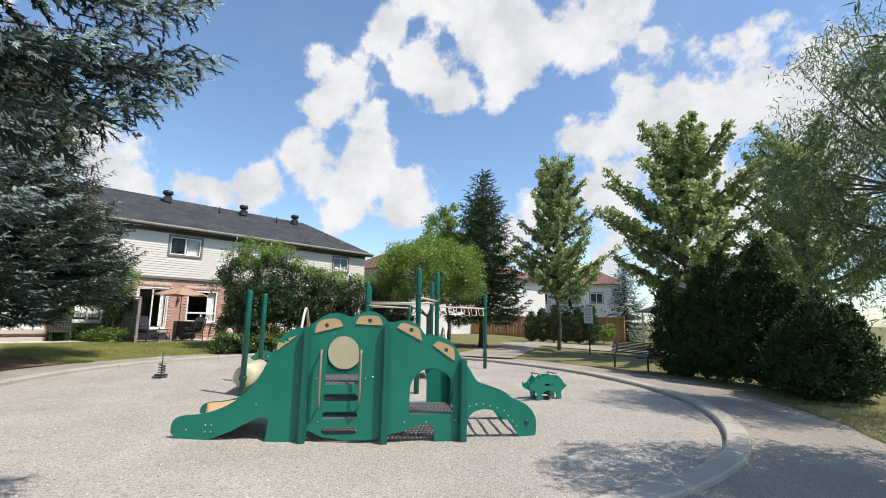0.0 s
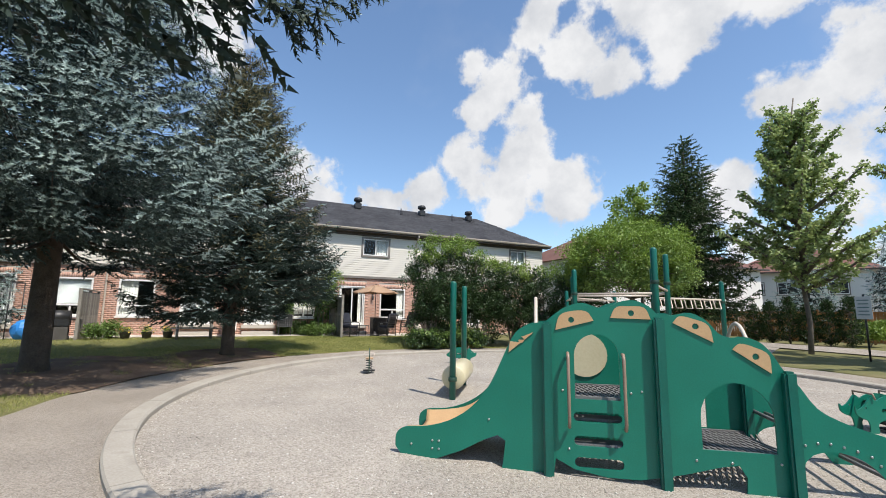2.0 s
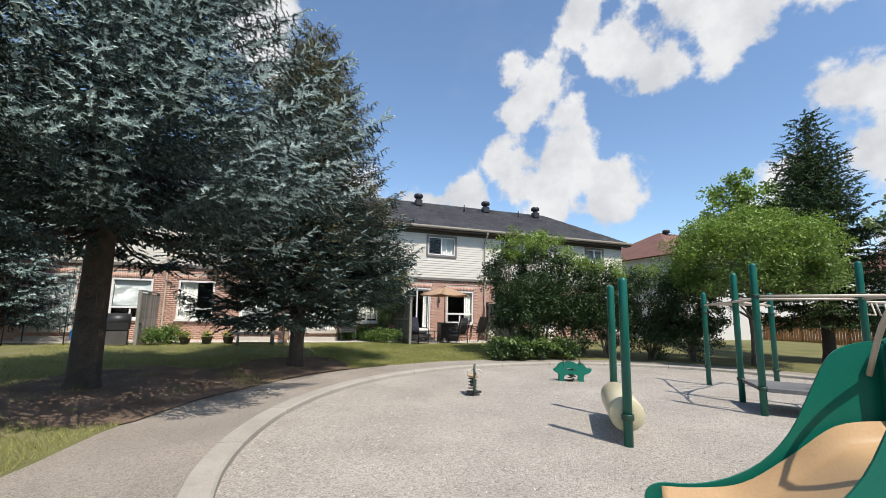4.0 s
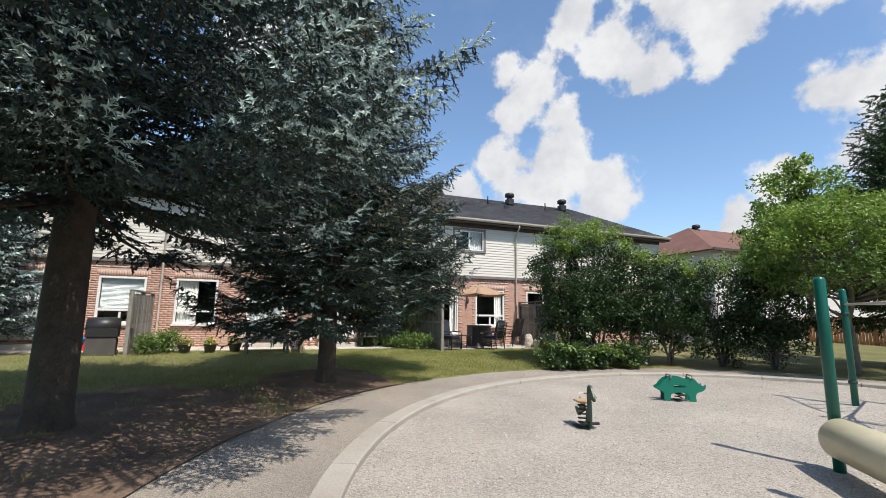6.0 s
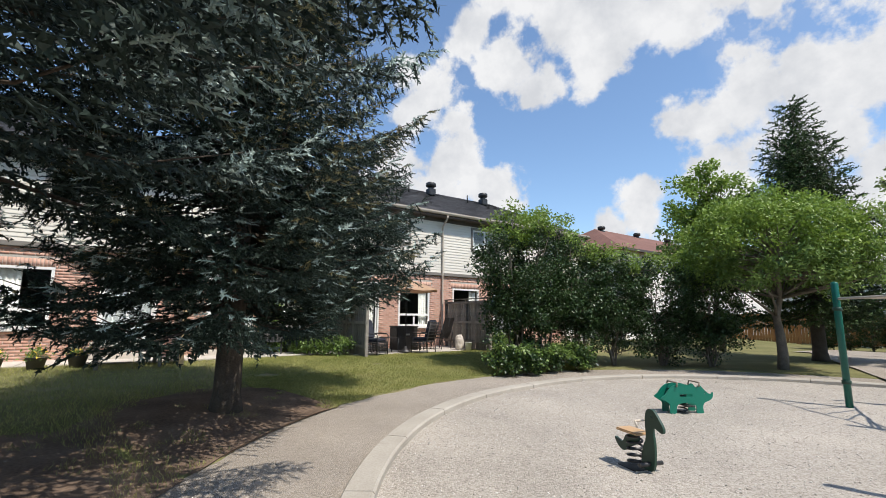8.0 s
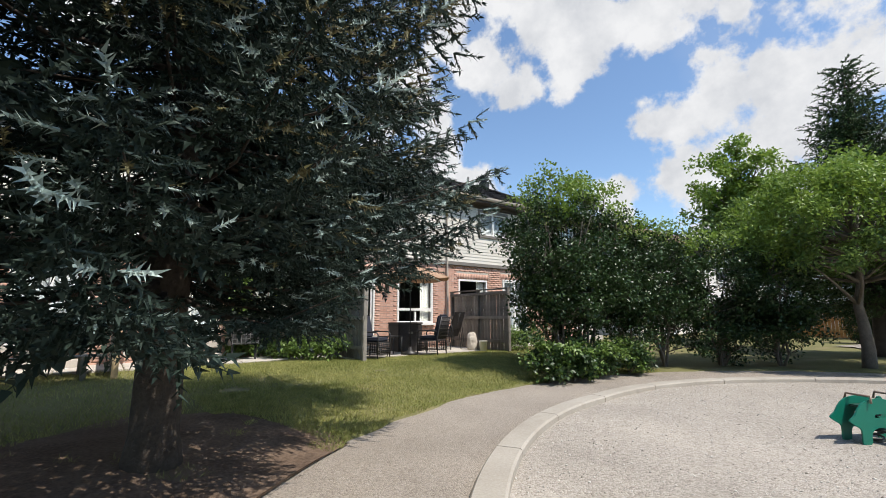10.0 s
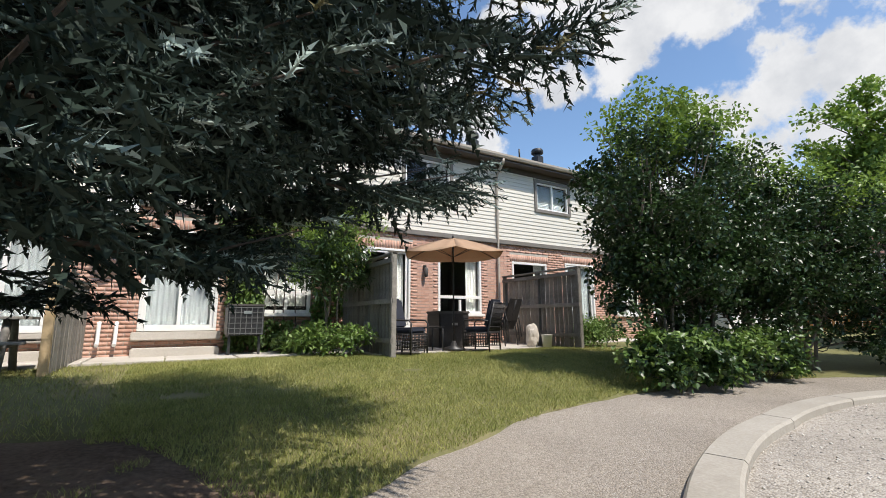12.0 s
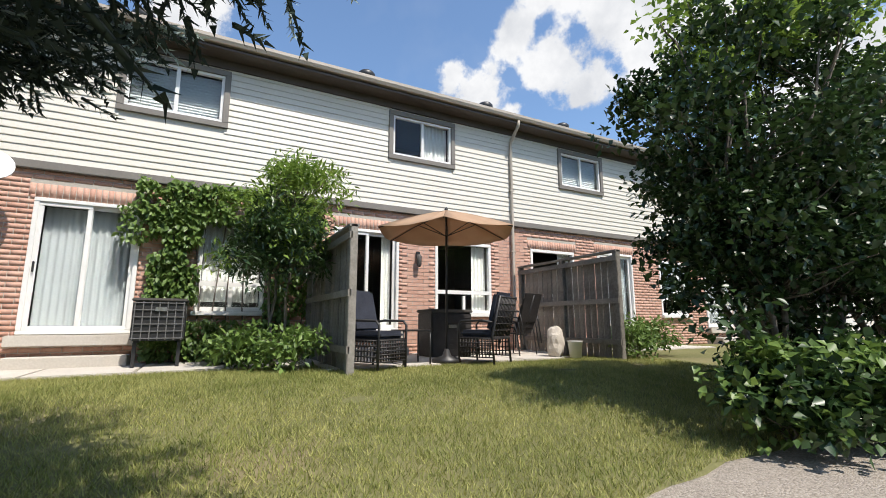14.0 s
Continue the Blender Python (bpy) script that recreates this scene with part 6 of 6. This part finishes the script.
r = 0
z = 0.2
while z < BAND_Z - 0.02:
    y = -12.0 + (BL / 2 if r % 2 else 0)
    while y < Y1 - BL:
        a, b, c, d = y, y + BL - 0.011, z, min(z + BH - 0.011, BAND_Z)
        pref = (6.8 < y < 7.6 or 9.1 < y < 10.2 or 2.3 < y < 3.1) and z > 0.5
        if not in_hole(a, b, c, d, brick_holes, 0.0):
            add_brick(a, b, c, d, pref)
        else:
            # cut bricks beside the openings
            for h in brick_holes:
                if d > h[2] and c < h[3] and b > h[0] and a < h[1]:
                    if a < h[0] - 0.03:
                        add_brick(a, h[0] - 0.004, c, d, False)
                    if b > h[1] + 0.03:
                        add_brick(h[1] + 0.004, b, c, d, False)
                    break
        y += BL
    z += BH
    r += 1
for h in soldier:
    n = int((h[1] - h[0]) / BH)
    w = (h[1] - h[0]) / n
    for k in range(n):
        add_brick(h[0] + k * w, h[0] + (k + 1) * w - 0.01, h[2] + 0.005, h[3] - 0.005, False)
rest = array_mesh("bricks", np.concatenate(V), np.concatenate(F), BRICK)
rest.parent = wall_low
rest["kind"] = "stuff"

# lapped siding boards, one run at a time between the openings
LAP = 0.118
z = BAND_Z + 0.13
while z < EAVE_Z - 0.22:
    cuts = [(a, b) for a, b, c, d in high_holes if z + LAP > c - 0.05 and z < d + 0.05]
    edges_ = [-12.0] + [v for ab in sorted(cuts) for v in ab] + [Y1]
    for a, b in zip(edges_[::2], edges_[1::2]):
        bm = bmesh.new()
        prof = [(0.0, 0.0), (0.018, 0.0), (0.018, 0.016), (0.003, LAP), (0.0, LAP)]
        e2 = [[bm.verts.new((WALL_X + 0.001 + x, y, z + q)) for x, q in prof] for y in (a, b)]
        for k in range(5):
            bm.faces.new((e2[0][k], e2[0][(k + 1) % 5], e2[1][(k + 1) % 5], e2[1][k]))
        bm.faces.new(e2[0][::-1])
        bm.faces.new(e2[1])
        bmesh.ops.recalc_face_normals(bm, faces=bm.faces)
        part("siding_board", bm, SIDING, wall_high)
    z += LAP

# ---- loose ground cover ----
rg = np.random.default_rng(31)


def lawn_blades(n, x0, x1, y0, y1, tall, name):
    P = np.stack([rg.uniform(x0, x1, n), rg.uniform(y0, y1, n)], 1)
    zs = []
    keep = []
    for x, y in P:
        ok = rim_distance(x, y) > PATH_WIDTH - 0.02 + 0.12 * noise.noise(Vector((x * 2, y * 2, 0))) and x < -12.4 or (x > -12.4 and rim_distance(x, y) > PATH_WIDTH)
        ok = ok and noise.noise(Vector((x * 1.5, y * 1.5, 9))) > -0.6
        ok = ok and (x > -23.7 or not -12 < y < 14) and (math.hypot((x + 14.05) / 2.7, (y + 2.65) / 1.7) > 1 or noise.noise(Vector((x * 2, y * 2, 4))) > 0.3) and (math.hypot((x + 16.92) / 2.1, (y - 0.39) / 1.4) > 1 or noise.noise(Vector((x * 2, y * 2, 4))) > 0.3)
        ok = ok and not (x < -22.9 and 4.9 < y < 9.7)
        keep.append(ok)
        zs.append(0.03 + rise(x, y))
    keep = np.array(keep)
    P = np.concatenate([P, np.array(zs)[:, None]], 1)[keep]
    m = len(P)
    a = rg.uniform(0, 6.283, m)
    h = tall * rg.uniform(0.5, 1.3, m)
    side = np.stack([np.cos(a), np.sin(a), np.zeros(m)], 1) * 0.0034
    tip = np.stack([rg.normal(0, 0.55, m) * h, rg.normal(0, 0.55, m) * h, h], 1)
    Vb = np.stack([P - side, P + side, P + tip], 1).reshape(-1, 3)
    ob = array_mesh(name, Vb, np.arange(3 * m).reshape(-1, 3), BLADE)
    return tagged(ob, "short mown grass with dry tips", "grass", kind="stuff")


lawn_blades(260000, -24.0, -16.4, 1.0, 10.5, 0.042, "grass")
lawn_blades(60000, -24.0, -13.0, -7.0, 1.0, 0.055, "grass")
lawn_blades(26000, -13.0, -5.0, -5.0, -1.5, 0.06, "grass")
lawn_blades(20000, -1.2, 5.0, 4.0, 16.0, 0.06, "grass")

# loose pebbles over the gravel
n = 12000
th, rr = rg.uniform(0, 6.283, n), np.sqrt(rg.uniform(0, 1, n))
octv = np.array([(1, 0, 0), (-1, 0, 0), (0, 1, 0), (0, -1, 0), (0, 0, 0.8), (0, 0, -0.8)], float)
octf = np.array([(0, 2, 4), (2, 1, 4), (1, 3, 4), (3, 0, 4), (2, 0, 5), (1, 2, 5), (3, 1, 5), (0, 3, 5)])
C = []
for k in range(n):
    ex, ey = rim(th[k], -0.28)
    x, y = CX + (ex - CX) * rr[k], CY + (ey - CY) * rr[k]
    C.append((x, y, gravel_height(x, y) + 0.002))
C = np.array(C)
S = rg.uniform(0.006, 0.015, (n, 1, 1)) * rg.uniform(0.7, 1.3, (n, 1, 3))
ang = rg.uniform(0, 6.283, n)
R = np.zeros((n, 3, 3))
R[:, 0, 0], R[:, 0, 1], R[:, 1, 0], R[:, 1, 1], R[:, 2, 2] = np.cos(ang), -np.sin(ang), np.sin(ang), np.cos(ang), 1
VV = np.einsum("nij,nkj->nki", R, octv[None] * S) + C[:, None]
peb = array_mesh("pebbles", VV.reshape(-1, 3), (octf[None] + (np.arange(n) * 6)[:, None, None]).reshape(-1, 3), PEBBLE)
tagged(peb, "loose pale pebbles on the gravel", "pebbles", kind="stuff")

# bare soil under the spruces, enlarged and darkened to deepen their shade
for (x, y, rx, ry, s) in ((-14.05, -2.65, 3.1, 2.1, 1), (-16.92, 0.39, 2.4, 1.7, 2)):
    V, F = [(x, y, 0.042 + rise(x, y))], []
    for ring in range(1, 7):
        for k in range(40):
            a = 2 * math.pi * k / 40
            q = ring / 6 * (1 + 0.3 * noise.noise(Vector((math.cos(a) * 1.7 + s, math.sin(a) * 1.7, s))))
            px, py = x + rx * q * math.cos(a), y + ry * q * math.sin(a)
            if rim_distance(px, py) < PATH_WIDTH - 0.06:
                ex, ey = rim(math.atan2((py - CY) / BY, (px - CX) / AX), PATH_WIDTH - 0.06)
                px, py = ex, ey
            V.append((px, py, (0.044 if ring < 6 else 0.028) + rise(px, py)))
    for k in range(40):
        F.append((0, 1 + k, 1 + (k + 1) % 40, 0))
    tri = [f[:3] for f in F]
    for ring in range(5):
        for k in range(40):
            a, b = 1 + ring * 40 + k, 1 + ring * 40 + (k + 1) % 40
            tri += [(a, a + 40, b + 40), (a, b + 40, b)]
    tagged(array_mesh("soil_patch", V, tri, SHADED_SOIL), "bare brown soil under the spruce, darkened for its shade", "soil", kind="structure")
